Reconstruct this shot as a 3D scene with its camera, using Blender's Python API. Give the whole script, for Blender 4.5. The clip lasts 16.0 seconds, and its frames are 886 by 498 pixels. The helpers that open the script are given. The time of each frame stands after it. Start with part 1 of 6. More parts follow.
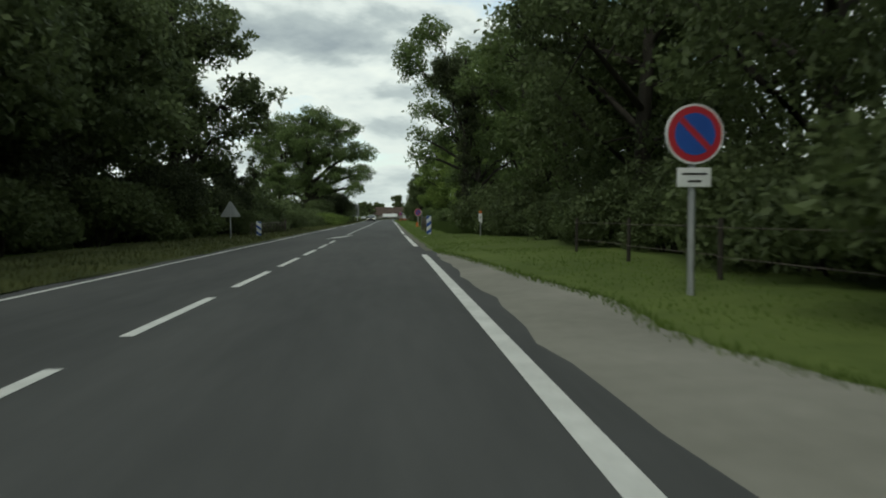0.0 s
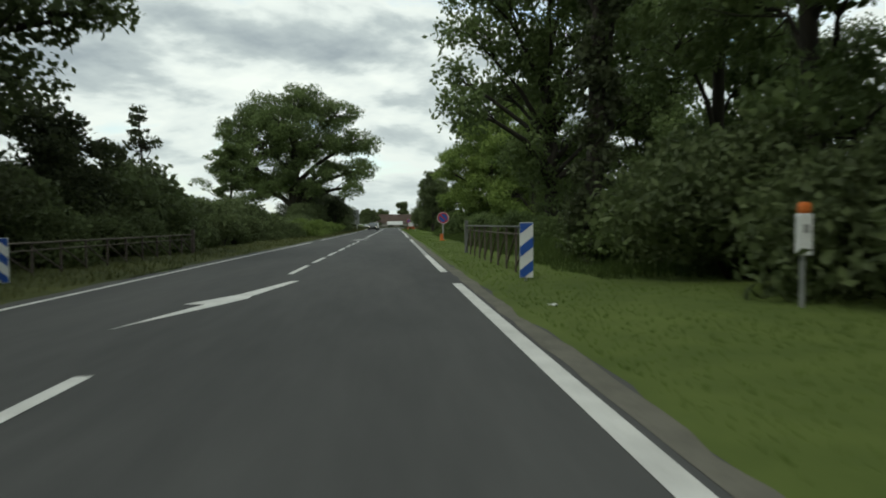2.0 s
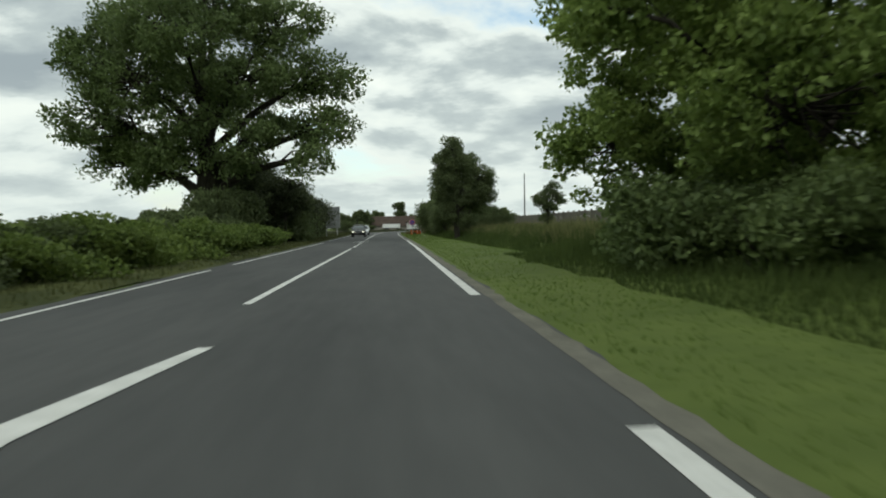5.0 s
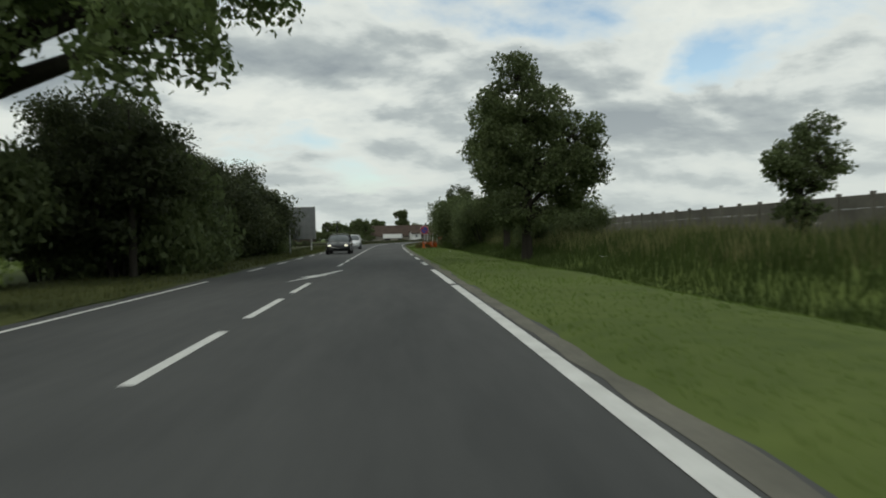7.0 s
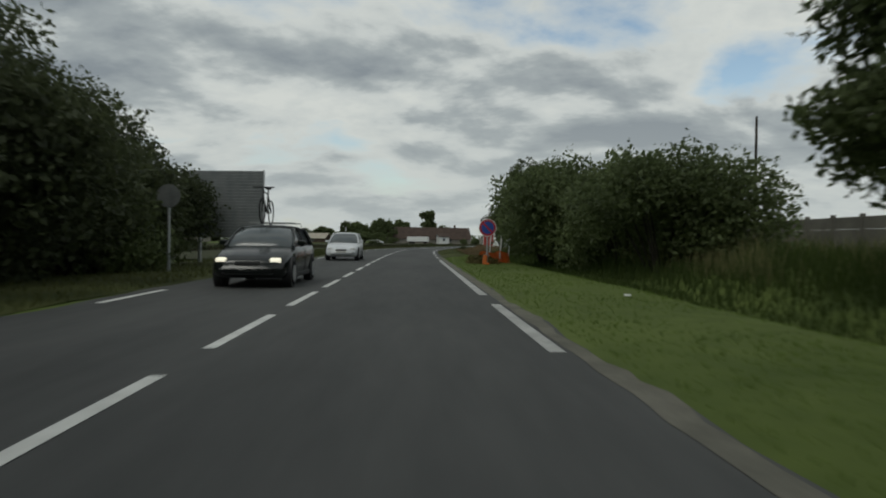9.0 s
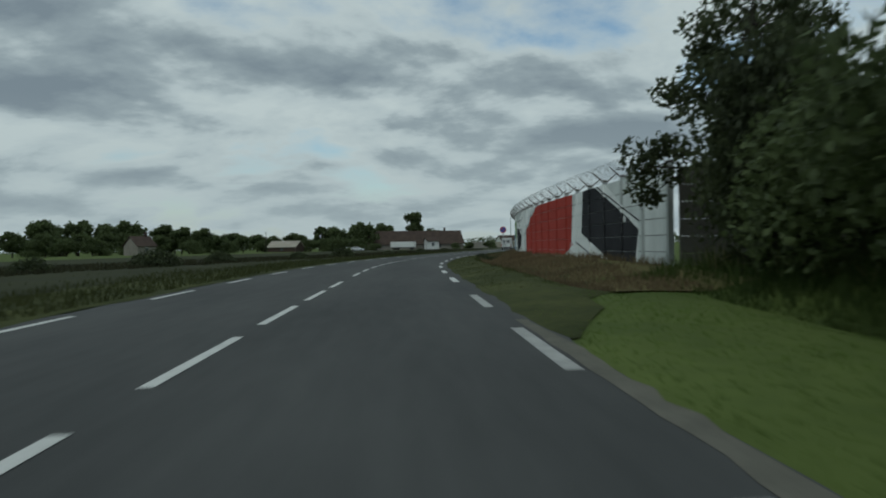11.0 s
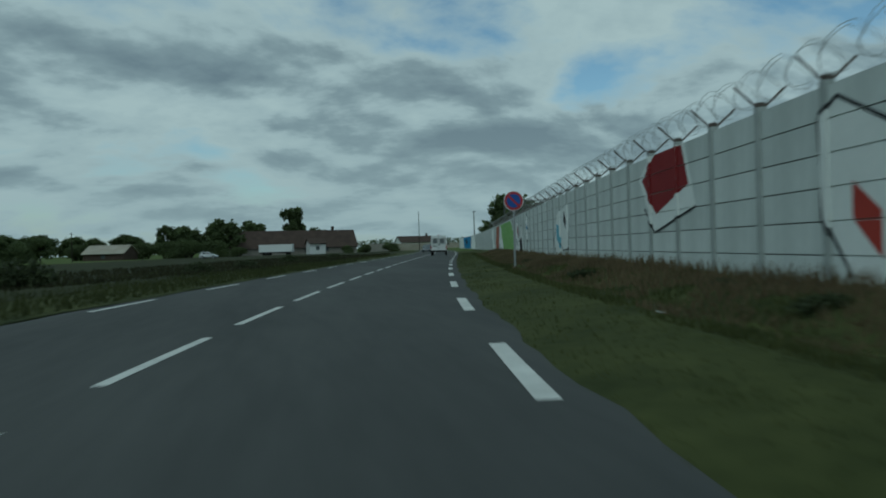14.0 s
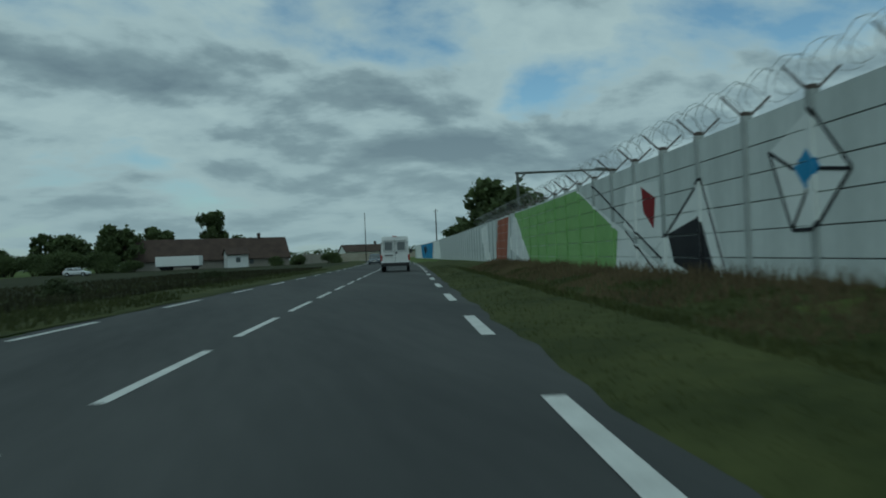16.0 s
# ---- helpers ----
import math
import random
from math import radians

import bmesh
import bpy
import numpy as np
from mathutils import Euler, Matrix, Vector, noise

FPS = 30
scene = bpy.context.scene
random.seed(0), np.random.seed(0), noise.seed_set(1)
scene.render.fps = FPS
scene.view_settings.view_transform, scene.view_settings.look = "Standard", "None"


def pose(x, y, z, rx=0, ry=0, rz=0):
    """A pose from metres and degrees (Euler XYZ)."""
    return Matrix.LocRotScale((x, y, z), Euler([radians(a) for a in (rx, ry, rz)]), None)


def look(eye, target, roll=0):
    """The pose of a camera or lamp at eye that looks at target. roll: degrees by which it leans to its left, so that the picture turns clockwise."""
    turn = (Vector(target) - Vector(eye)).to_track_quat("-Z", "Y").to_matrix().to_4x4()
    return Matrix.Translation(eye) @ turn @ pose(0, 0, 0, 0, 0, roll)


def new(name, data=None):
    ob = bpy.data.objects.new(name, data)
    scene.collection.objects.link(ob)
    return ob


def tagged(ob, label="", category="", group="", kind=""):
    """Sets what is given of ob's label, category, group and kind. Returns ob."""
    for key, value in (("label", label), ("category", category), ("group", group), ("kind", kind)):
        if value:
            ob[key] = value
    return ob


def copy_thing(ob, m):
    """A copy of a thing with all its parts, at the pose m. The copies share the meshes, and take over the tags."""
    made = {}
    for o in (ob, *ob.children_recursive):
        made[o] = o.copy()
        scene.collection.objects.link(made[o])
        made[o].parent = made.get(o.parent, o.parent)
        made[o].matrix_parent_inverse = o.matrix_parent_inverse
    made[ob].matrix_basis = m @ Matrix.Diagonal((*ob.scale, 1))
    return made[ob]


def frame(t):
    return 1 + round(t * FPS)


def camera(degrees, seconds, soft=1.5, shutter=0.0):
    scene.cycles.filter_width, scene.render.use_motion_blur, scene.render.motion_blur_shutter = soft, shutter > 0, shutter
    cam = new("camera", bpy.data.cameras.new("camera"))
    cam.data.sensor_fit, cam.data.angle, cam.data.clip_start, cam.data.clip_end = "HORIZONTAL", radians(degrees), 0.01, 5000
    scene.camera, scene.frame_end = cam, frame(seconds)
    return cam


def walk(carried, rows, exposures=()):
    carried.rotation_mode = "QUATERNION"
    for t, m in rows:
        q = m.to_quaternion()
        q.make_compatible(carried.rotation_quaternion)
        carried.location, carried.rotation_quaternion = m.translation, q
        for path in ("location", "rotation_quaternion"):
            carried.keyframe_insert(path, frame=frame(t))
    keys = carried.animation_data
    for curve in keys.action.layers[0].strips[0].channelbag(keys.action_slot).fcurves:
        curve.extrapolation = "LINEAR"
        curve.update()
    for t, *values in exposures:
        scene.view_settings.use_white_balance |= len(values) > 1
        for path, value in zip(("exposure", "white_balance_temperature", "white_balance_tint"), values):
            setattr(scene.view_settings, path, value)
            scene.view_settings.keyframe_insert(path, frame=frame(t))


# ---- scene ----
# ---------- camera and its way ----------
cam = camera(67.0, 16.0, soft=1.9, shutter=0.24)
# seconds, place, turn
PATH = [
    (0.0, 2.33, -30.02, 1.093, 87.18, 0.45, -4.88),
    (0.5, 2.34, -24.02, 1.093, 87.17, 0.58, -5.41),
    (1.0, 2.37, -17.46, 1.093, 87.28, 0.50, -4.92),
    (1.5, 2.31, -10.82, 1.093, 87.17, 0.35, -4.44),
    (2.0, 2.21, -3.98, 1.093, 87.87, 0.20, -4.50),
    (2.5, 2.09, 3.09, 1.093, 87.90, 0.22, -5.22),
    (3.0, 2.13, 10.30, 1.093, 89.03, 0.01, -3.87),
    (3.5, 2.26, 17.65, 1.093, 88.77, 0.52, -4.64),
    (4.0, 2.26, 25.16, 1.093, 88.06, 1.11, -5.05),
    (4.2, 2.27, 28.20, 1.093, 87.96, 1.21, -4.17),
    (4.5, 2.27, 32.76, 1.093, 87.98, 0.88, -4.81),
    (7.0, 2.47, 73.18, 1.093, 88.93, 1.32, -4.75),
    (7.5, 2.50, 81.35, 1.093, 89.11, 0.99, -5.28),
    (8.0, 2.48, 89.61, 1.093, 88.90, 0.11, -4.76),
    (8.5, 2.42, 97.96, 1.093, 90.02, -0.92, -3.28),
    (9.0, 2.49, 106.42, 1.093, 89.32, -0.76, -2.67),
    (9.2, 2.49, 109.83, 1.093, 89.05, -0.65, -2.79),
    (11.3, 2.71, 147.91, 1.093, 89.76, 1.04, -4.00),
    (11.5, 2.79, 151.66, 1.093, 89.51, 0.68, -3.70),
    (11.6, 2.77, 153.53, 1.093, 89.38, 1.13, -4.15),
    (12.0, 2.97, 161.04, 1.093, 90.01, 1.46, -4.73),
    (12.5, 3.26, 170.36, 1.093, 89.99, 0.74, -6.62),
    (13.0, 3.90, 179.46, 1.093, 89.61, 1.19, -9.26),
    (13.5, 4.89, 188.35, 1.093, 89.51, 1.72, -11.57),
    (14.0, 6.16, 197.11, 1.093, 89.77, 1.59, -13.56),
    (14.5, 7.74, 205.84, 1.093, 89.41, 2.51, -15.42),
    (15.0, 9.59, 214.54, 1.093, 90.65, 1.91, -16.99),
    (15.5, 11.56, 223.23, 1.093, 89.37, 2.12, -17.68),
    (16.0, 13.81, 231.89, 1.093, 90.43, 2.28, -17.89),
]
walk(cam, [(r[0], pose(*r[1:])) for r in PATH],
     exposures=[(0.0, -0.08, 6450, -3), (2.5, 0.04, 6500, -1), (4.5, 0.04, 6500, -2), (7.0, -0.27, 6600, 2), (8.0, -0.50, 6550, 2), (9.2, -0.62, 6450, 4), (11.3, -0.86, 5750, -5), (12.0, -0.96, 5600, -8), (13.0, -1.08, 5400, -14), (16.0, -1.10, 5250, -17)])

# ---------- sky, sun ----------
world = bpy.data.worlds.new("sky")
scene.world = world
world.use_nodes = True
wt = world.node_tree
wt.nodes.clear()


def wnode(kind, **kw):
    n = wt.nodes.new(kind)
    for k, v in kw.items():
        n.inputs[k].default_value = v
    return n


sky = wt.nodes.new("ShaderNodeTexSky")
sky.sky_type = 'NISHITA'
sky.sun_disc = False
sky.sun_elevation, sky.sun_rotation = radians(52), radians(215)
sky_dim = wnode("ShaderNodeMixRGB")
sky_dim.blend_type = 'MULTIPLY'
sky_dim.inputs[0].default_value = 1.0
sky_dim.inputs[2].default_value = (0.215, 0.20, 0.18, 1)
wt.links.new(sky.outputs[0], sky_dim.inputs[1])
coord = wt.nodes.new("ShaderNodeTexCoord")
sep = wt.nodes.new("ShaderNodeSeparateXYZ")
wt.links.new(coord.outputs["Generated"], sep.inputs[0])


def wmath(op, a, b, clamp=False):
    n = wt.nodes.new("ShaderNodeMath")
    n.operation, n.use_clamp = op, clamp
    for i, v in enumerate((a, b)):
        if isinstance(v, (int, float)):
            n.inputs[i].default_value = v
        else:
            wt.links.new(v, n.inputs[i])
    return n.outputs[0]


def wramp(src, ramp):
    r = wt.nodes.new("ShaderNodeValToRGB")
    els = r.color_ramp.elements
    for i, (p, c) in enumerate(ramp):
        e = els[i] if i < 2 else els.new(p)
        e.position, e.color = p, (*c, 1)
    wt.links.new(src, r.inputs[0])
    return r


# a flat deck of clouds, seen from below, so that it closes up towards the horizon
lift = wmath('ADD', wmath('MAXIMUM', sep.outputs[2], 0.0), 0.30)
deck = wt.nodes.new("ShaderNodeCombineXYZ")
wt.links.new(wmath('DIVIDE', sep.outputs[0], lift), deck.inputs[0])
wt.links.new(wmath('DIVIDE', sep.outputs[1], lift), deck.inputs[1])
deck.inputs[2].default_value = 0.0


def deck_noise(scale, detail, rough, nearer=1.0, away=(7.3, 2.9, 0.6)):
    mp = wt.nodes.new("ShaderNodeMapping")
    mp.inputs["Scale"].default_value = (nearer * 0.8, nearer, 1.0)
    mp.inputs["Location"].default_value = away
    mp.inputs["Rotation"].default_value = (0, 0, radians(31))
    wt.links.new(deck.outputs[0], mp.inputs[0])
    n = wnode("ShaderNodeTexNoise", Scale=scale, Detail=detail, Roughness=rough, Distortion=0.15)
    wt.links.new(mp.outputs[0], n.inputs["Vector"])
    return n.outputs[0]


body = deck_noise(1.9, 9, 0.53)
ahead = deck_noise(1.9, 9, 0.53, 0.94)
broad = deck_noise(0.75, 3, 0.5, 1.0, (1.7, 5.2, 0.0))
lit_edge = wmath('MULTIPLY', wmath('SUBTRACT', ahead, body), 0.75)
thick = wmath('ADD', wmath('MULTIPLY', body, 0.62), wmath('MULTIPLY', broad, 0.38))
cover = wramp(thick, [(0.383, (0, 0, 0)), (0.45, (1, 1, 1))])
tone = wramp(wmath('ADD', wmath('SUBTRACT', thick, lit_edge), 0.0, True), [(0.41, (0.97, 0.98, 0.96)), (0.49, (0.84, 0.865, 0.87)), (0.56, (0.55, 0.59, 0.62)), (0.66, (0.37, 0.41, 0.46))])
mix = wt.nodes.new("ShaderNodeMixRGB")
wt.links.new(cover.outputs[0], mix.inputs[0])
wt.links.new(sky_dim.outputs[0], mix.inputs[1])
wt.links.new(tone.outputs[0], mix.inputs[2])
# a bright veil low over the horizon
haze = wt.nodes.new("ShaderNodeMapRange")
for i, v in ((1, 0.0), (2, 0.20), (3, 0.7), (4, 0.0)):
    haze.inputs[i].default_value = v
wt.links.new(sep.outputs[2], haze.inputs[0])
veil = wt.nodes.new("ShaderNodeMixRGB")
wt.links.new(haze.outputs[0], veil.inputs[0])
wt.links.new(mix.outputs[0], veil.inputs[1])
veil.inputs[2].default_value = (0.72, 0.76, 0.77, 1)
bg = wnode("ShaderNodeBackground", Strength=1.0)
wt.links.new(veil.outputs[0], bg.inputs[0])
wout = wt.nodes.new("ShaderNodeOutputWorld")
wt.links.new(bg.outputs[0], wout.inputs[0])

sun_data = bpy.data.lights.new("sun", 'SUN')
sun_data.energy, sun_data.angle, sun_data.color = 1.1, radians(25), (1.0, 0.96, 0.90)
sun = new("sun", sun_data)
sun.matrix_world = look((0, 0, 0), (math.sin(radians(215)) * -0.62, math.cos(radians(215)) * -0.62, -0.79))

# ---------- materials ----------


def material(name, a, b, scale=6.0, rough=0.8, metal=0.0, bump=0.0, fine=0.0, island=0.0, leaf=False, each=0.0, stretch=None):
    """Two colours mixed by a coarse and a fine noise, with relief from the fine one."""
    m = bpy.data.materials.new(name)
    m.use_nodes = True
    t = m.node_tree
    p = t.nodes["Principled BSDF"]
    co = t.nodes.new("ShaderNodeTexCoord")
    src = co.outputs["Object"]
    if stretch:
        mp = t.nodes.new("ShaderNodeMapping")
        mp.inputs["Scale"].default_value = stretch
        t.links.new(src, mp.inputs[0])
        src = mp.outputs[0]
    n1 = t.nodes.new("ShaderNodeTexNoise")
    n1.inputs["Scale"].default_value, n1.inputs["Detail"].default_value = scale, 5
    t.links.new(src, n1.inputs["Vector"])
    n2 = t.nodes.new("ShaderNodeTexNoise")
    n2.inputs["Scale"].default_value, n2.inputs["Detail"].default_value = scale * 9, 3
    t.links.new(src, n2.inputs["Vector"])
    ad = t.nodes.new("ShaderNodeMath")
    ad.operation = 'MULTIPLY_ADD'
    ad.inputs[1].default_value, ad.inputs[2].default_value = fine, 0.0
    t.links.new(n2.outputs[0], ad.inputs[0])
    s = t.nodes.new("ShaderNodeMath")
    s.operation = 'ADD'
    t.links.new(n1.outputs[0], s.inputs[0])
    t.links.new(ad.outputs[0], s.inputs[1])
    last = s.outputs[0]
    if island or each:
        src2 = t.nodes.new("ShaderNodeNewGeometry").outputs["Random Per Island"] if island else t.nodes.new("ShaderNodeObjectInfo").outputs["Random"]
        ma = t.nodes.new("ShaderNodeMath")
        ma.operation = 'MULTIPLY_ADD'
        ma.inputs[1].default_value = island or each
        t.links.new(src2, ma.inputs[0])
        t.links.new(last, ma.inputs[2])
        last = ma.outputs[0]
    lo = 0.32
    r = t.nodes.new("ShaderNodeValToRGB")
    r.color_ramp.elements[0].position, r.color_ramp.elements[1].position = lo, min(0.68 + fine * 0.8 + (island or each), 1.0)
    r.color_ramp.elements[0].color, r.color_ramp.elements[1].color = (*a, 1), (*b, 1)
    t.links.new(last, r.inputs[0])
    t.links.new(r.outputs[0], p.inputs["Base Color"])
    p.inputs["Roughness"].default_value, p.inputs["Metallic"].default_value = rough, metal
    if rough >= 0.8 and not metal:
        p.inputs["Specular IOR Level"].default_value = 0.12
    if bump:
        bu = t.nodes.new("ShaderNodeBump")
        bu.inputs["Strength"].default_value, bu.inputs["Distance"].default_value = bump, 0.02
        t.links.new(n2.outputs[0], bu.inputs["Height"])
        t.links.new(bu.outputs[0], p.inputs["Normal"])
    if leaf:
        p.inputs["Specular IOR Level"].default_value = 0.25
        tr = t.nodes.new("ShaderNodeBsdfTranslucent")
        t.links.new(r.outputs[0], tr.inputs[0])
        mx = t.nodes.new("ShaderNodeMixShader")
        mx.inputs[0].default_value = 0.42 if leaf is True else leaf
        t.links.new(p.outputs[0], mx.inputs[1])
        t.links.new(tr.outputs[0], mx.inputs[2])
        t.links.new(mx.outputs[0], t.nodes["Material Output"].inputs[0])
    return m


def plain(name, c, rough=0.5, metal=0.0, emit=0.0, wear=0.06):
    """A thin coat of one colour with faint dirt."""
    d = tuple(max(0.0, v * (1 - 3 * wear)) for v in c)
    m = material(name, d, c, scale=3.0, rough=rough, metal=metal, fine=0.2)
    if emit:
        p = m.node_tree.nodes["Principled BSDF"]
        p.inputs["Emission Color"].default_value = (*c, 1)
        p.inputs["Emission Strength"].default_value = emit
    return m


M = {}
M["asphalt"] = material("asphalt", (0.044, 0.046, 0.046), (0.092, 0.093, 0.091), scale=0.5, rough=0.82, bump=0.3, fine=0.35, stretch=(1.0, 0.16, 1.0))
M["grass"] = material("grass", (0.046, 0.070, 0.017), (0.106, 0.138, 0.036), scale=0.22, rough=0.95, bump=0.6, fine=0.6)
M["dry_grass"] = material("dry_grass", (0.075, 0.072, 0.030), (0.17, 0.145, 0.062), scale=0.3, rough=0.95, bump=0.5, fine=0.4)
M["sand"] = material("sand", (0.16, 0.155, 0.13), (0.27, 0.26, 0.225), scale=0.5, rough=0.95, bump=0.3, fine=0.3)
M["paint"] = material("road_paint", (0.42, 0.42, 0.40), (0.68, 0.68, 0.65), scale=2.5, rough=0.7, fine=0.4)
M["worn_paint"] = material("worn_paint", (0.15, 0.15, 0.145), (0.44, 0.44, 0.42), scale=1.6, rough=0.75, fine=0.6)
M["concrete"] = material("concrete", (0.42, 0.455, 0.44), (0.66, 0.695, 0.675), scale=0.9, rough=0.9, bump=0.15, fine=0.3, each=0.22, stretch=(2.6, 2.6, 0.45))
# dark joint colour: grime plus the open gap's shadow painted in
M["joint"] = material("grimy_shaded_joint", (0.08, 0.084, 0.08), (0.19, 0.195, 0.19), scale=2.0, rough=0.95, fine=0.4)
M["post_concrete"] = material("post_concrete", (0.29, 0.315, 0.305), (0.44, 0.465, 0.455), scale=1.2, rough=0.9, bump=0.2, fine=0.3, each=0.15)
M["bark"] = material("bark", (0.022, 0.020, 0.016), (0.056, 0.050, 0.041), scale=1.5, rough=0.95, bump=0.6, fine=0.5, stretch=(3, 3, 0.6))
M["leaf_dark"] = material("leaf_dark", (0.052, 0.070, 0.030), (0.150, 0.188, 0.076), scale=0.35, rough=0.6, island=0.35, leaf=True)
M["leaf_mid"] = material("leaf_mid", (0.064, 0.094, 0.034), (0.172, 0.226, 0.079), scale=0.35, rough=0.6, island=0.35, leaf=True)
M["leaf_fresh"] = material("leaf_fresh", (0.094, 0.146, 0.034), (0.265, 0.345, 0.092), scale=0.35, rough=0.6, island=0.35, leaf=0.4)
M["leaf_light"] = material("leaf_light", (0.066, 0.102, 0.022), (0.185, 0.245, 0.060), scale=0.35, rough=0.6, island=0.35, leaf=True)
M["leaf_hedge"] = material("leaf_hedge", (0.034, 0.042, 0.022), (0.096, 0.117, 0.051), scale=0.35, rough=0.6, island=0.35, leaf=True)
M["galv"] = material("galvanised", (0.30, 0.31, 0.32), (0.48, 0.49, 0.49), scale=4, rough=0.5, metal=0.6, fine=0.3)
M["rust"] = material("rusty_steel", (0.06, 0.05, 0.045), (0.16, 0.13, 0.11), scale=6, rough=0.8, metal=0.3, fine=0.4)
M["white"] = plain("white_paint", (0.72, 0.73, 0.72), 0.4)
M["van_white"] = plain("van_white", (0.74, 0.75, 0.74), 0.3, wear=0.03)
M["black"] = plain("black_plastic", (0.02, 0.02, 0.021), 0.6)
M["rubber"] = plain("rubber", (0.016, 0.016, 0.017), 0.9)
M["red"] = plain("sign_red", (0.42, 0.022, 0.035), 0.45)
M["blue"] = plain("sign_blue", (0.022, 0.085, 0.36), 0.45)
M["orange"] = plain("orange", (0.62, 0.16, 0.03), 0.6)
M["van_glass"] = plain("rear_glass", (0.16, 0.175, 0.18), 0.4)
M["glass_dark"] = plain("tinted_glass", (0.10, 0.115, 0.12), 0.12)

# ---------- the road's line ----------
KAPPA = [0.09, -0.41, -0.14, 0.8, -0.55, 0.25, 0.21, -0.32, -0.31, -0.07, 0.34, -0.09, 1.09, 0.46, 6.3, 3.99, 3.84, 0.67, 0.75, 0.45, -0.1, -0.4, -0.5, -0.6, -0.7, -0.8, -0.8, -0.8, -0.8]
_s = np.arange(-120.0, 520.0, 1.0)
_k = np.interp(_s, -30.0 + 15.0 * np.arange(len(KAPPA)), KAPPA, left=0, right=-0.8) / 1000
_psi = np.concatenate([[0], np.cumsum((_k[1:] + _k[:-1]) / 2)])
_psi -= np.interp(0, _s, _psi)
_x = np.concatenate([[0], np.cumsum((np.sin(_psi[1:]) + np.sin(_psi[:-1])) / 2)])
_y = np.concatenate([[0], np.cumsum((np.cos(_psi[1:]) + np.cos(_psi[:-1])) / 2)])
_x -= np.interp(0, _s, _x)
_y -= np.interp(0, _s, _y)


def W(s, lat, z=0.0):
    """The place s metres along the centre line and lat metres to its right."""
    a = float(np.interp(s, _s, _psi))
    return Vector((float(np.interp(s, _s, _x)) + lat * math.cos(a), float(np.interp(s, _s, _y)) - lat * math.sin(a), z))


def heading(s):
    """Degrees about z by which a thing that faces up the road is turned."""
    return -math.degrees(float(np.interp(s, _s, _psi)))


def at(s, lat, z=0.0, turn=0.0):
    p = W(s, lat, z)
    return pose(p.x, p.y, p.z, 0, 0, heading(s) + turn)


def wall_lat(s):
    return float(np.interp(s, [160, 173, 192, 265, 325, 480], [9.75, 9.45, 8.8, 8.8, 8.1, 8.0]))


def height(s, lat):
    """The ground beside the road."""
    r = float(np.interp(s, [-60, 60, 75, 150, 165, 480], [0, 0, 1, 1, 2, 2]))
    prof_wood = np.interp(lat, [3.9, 4.6, 6.5, 8.5, 12, 40], [-0.05, 0.0, 0.05, 0.1, 0.2, 0.3])
    prof_field = np.interp(lat, [3.9, 4.4, 7.0, 8.4, 9.6, 12, 20, 40], [-0.05, 0.02, 0.02, -0.25, 0.2, 0.55, 0.65, 0.7])
    prof_wall = np.interp(lat, [3.9, 4.6, 5.8, 6.6, 7.6, 8.7, 12, 40], [-0.05, 0.03, 0.12, -0.05, 0.25, 0.42, 0.45, 0.6])
    if lat > 0:
        h = prof_wood * (1 - r) + prof_field * r if r < 1 else prof_field * (2 - r) + prof_wall * (r - 1)
    else:
        h = float(np.interp(-lat, [3.6, 4.4, 7, 10, 60], [-0.05, 0.0, -0.05, -0.12, -0.2]))
    if abs(lat) < 3.8:
        h = -0.06
    far = min(1.0, max(0.0, (abs(lat) - 4.2) / 1.5))
    return float(h) + far * 0.07 * noise.noise(Vector((s * 0.35, lat * 0.5, 0.3)))


# ---------- mesh helpers ----------


def part(name, bm, mat, parent=None, label=""):
    me = bpy.data.meshes.new(name)
    bm.to_mesh(me)
    bm.free()
    me.materials.append(mat)
    ob = new(name, me)
    if parent is not None:
        ob.parent = parent
    if label:
        ob["label"] = label
    return ob


def mesh_part(name, verts, faces, mat, parent=None, smooth=False, label=""):
    me = bpy.data.meshes.new(name)
    me.from_pydata([tuple(v) for v in verts], [], faces)
    me.materials.append(mat)
    if smooth:
        me.shade_smooth()
    ob = new(name, me)
    if parent is not None:
        ob.parent = parent
    if label:
        ob["label"] = label
    return ob


def box(bm, size, m=None, bevel=0.0):
    r = bmesh.ops.create_cube(bm, size=1.0, matrix=(m or Matrix()) @ Matrix.Diagonal((*size, 1)))
    if bevel:
        es = list({e for v in r["verts"] for e in v.link_edges})
        bmesh.ops.bevel(bm, geom=es, offset=bevel, segments=2, affect='EDGES', profile=0.6)
    return bm


def rod(bm, a, b, r, r2=None, n=8):
    a, b = Vector(a), Vector(b)
    m = Matrix.Translation((a + b) / 2) @ (b - a).to_track_quat('Z', 'Y').to_matrix().to_4x4()
    bmesh.ops.create_cone(bm, cap_ends=True, segments=n, radius1=r, radius2=r if r2 is None else r2, depth=(b - a).length, matrix=m)
    return bm


def thing(name, m, label, category, group="", kind=""):
    ob = new(name)
    ob.empty_display_size = 0.2
    ob.matrix_basis = m
    return tagged(ob, label, category, group, kind)


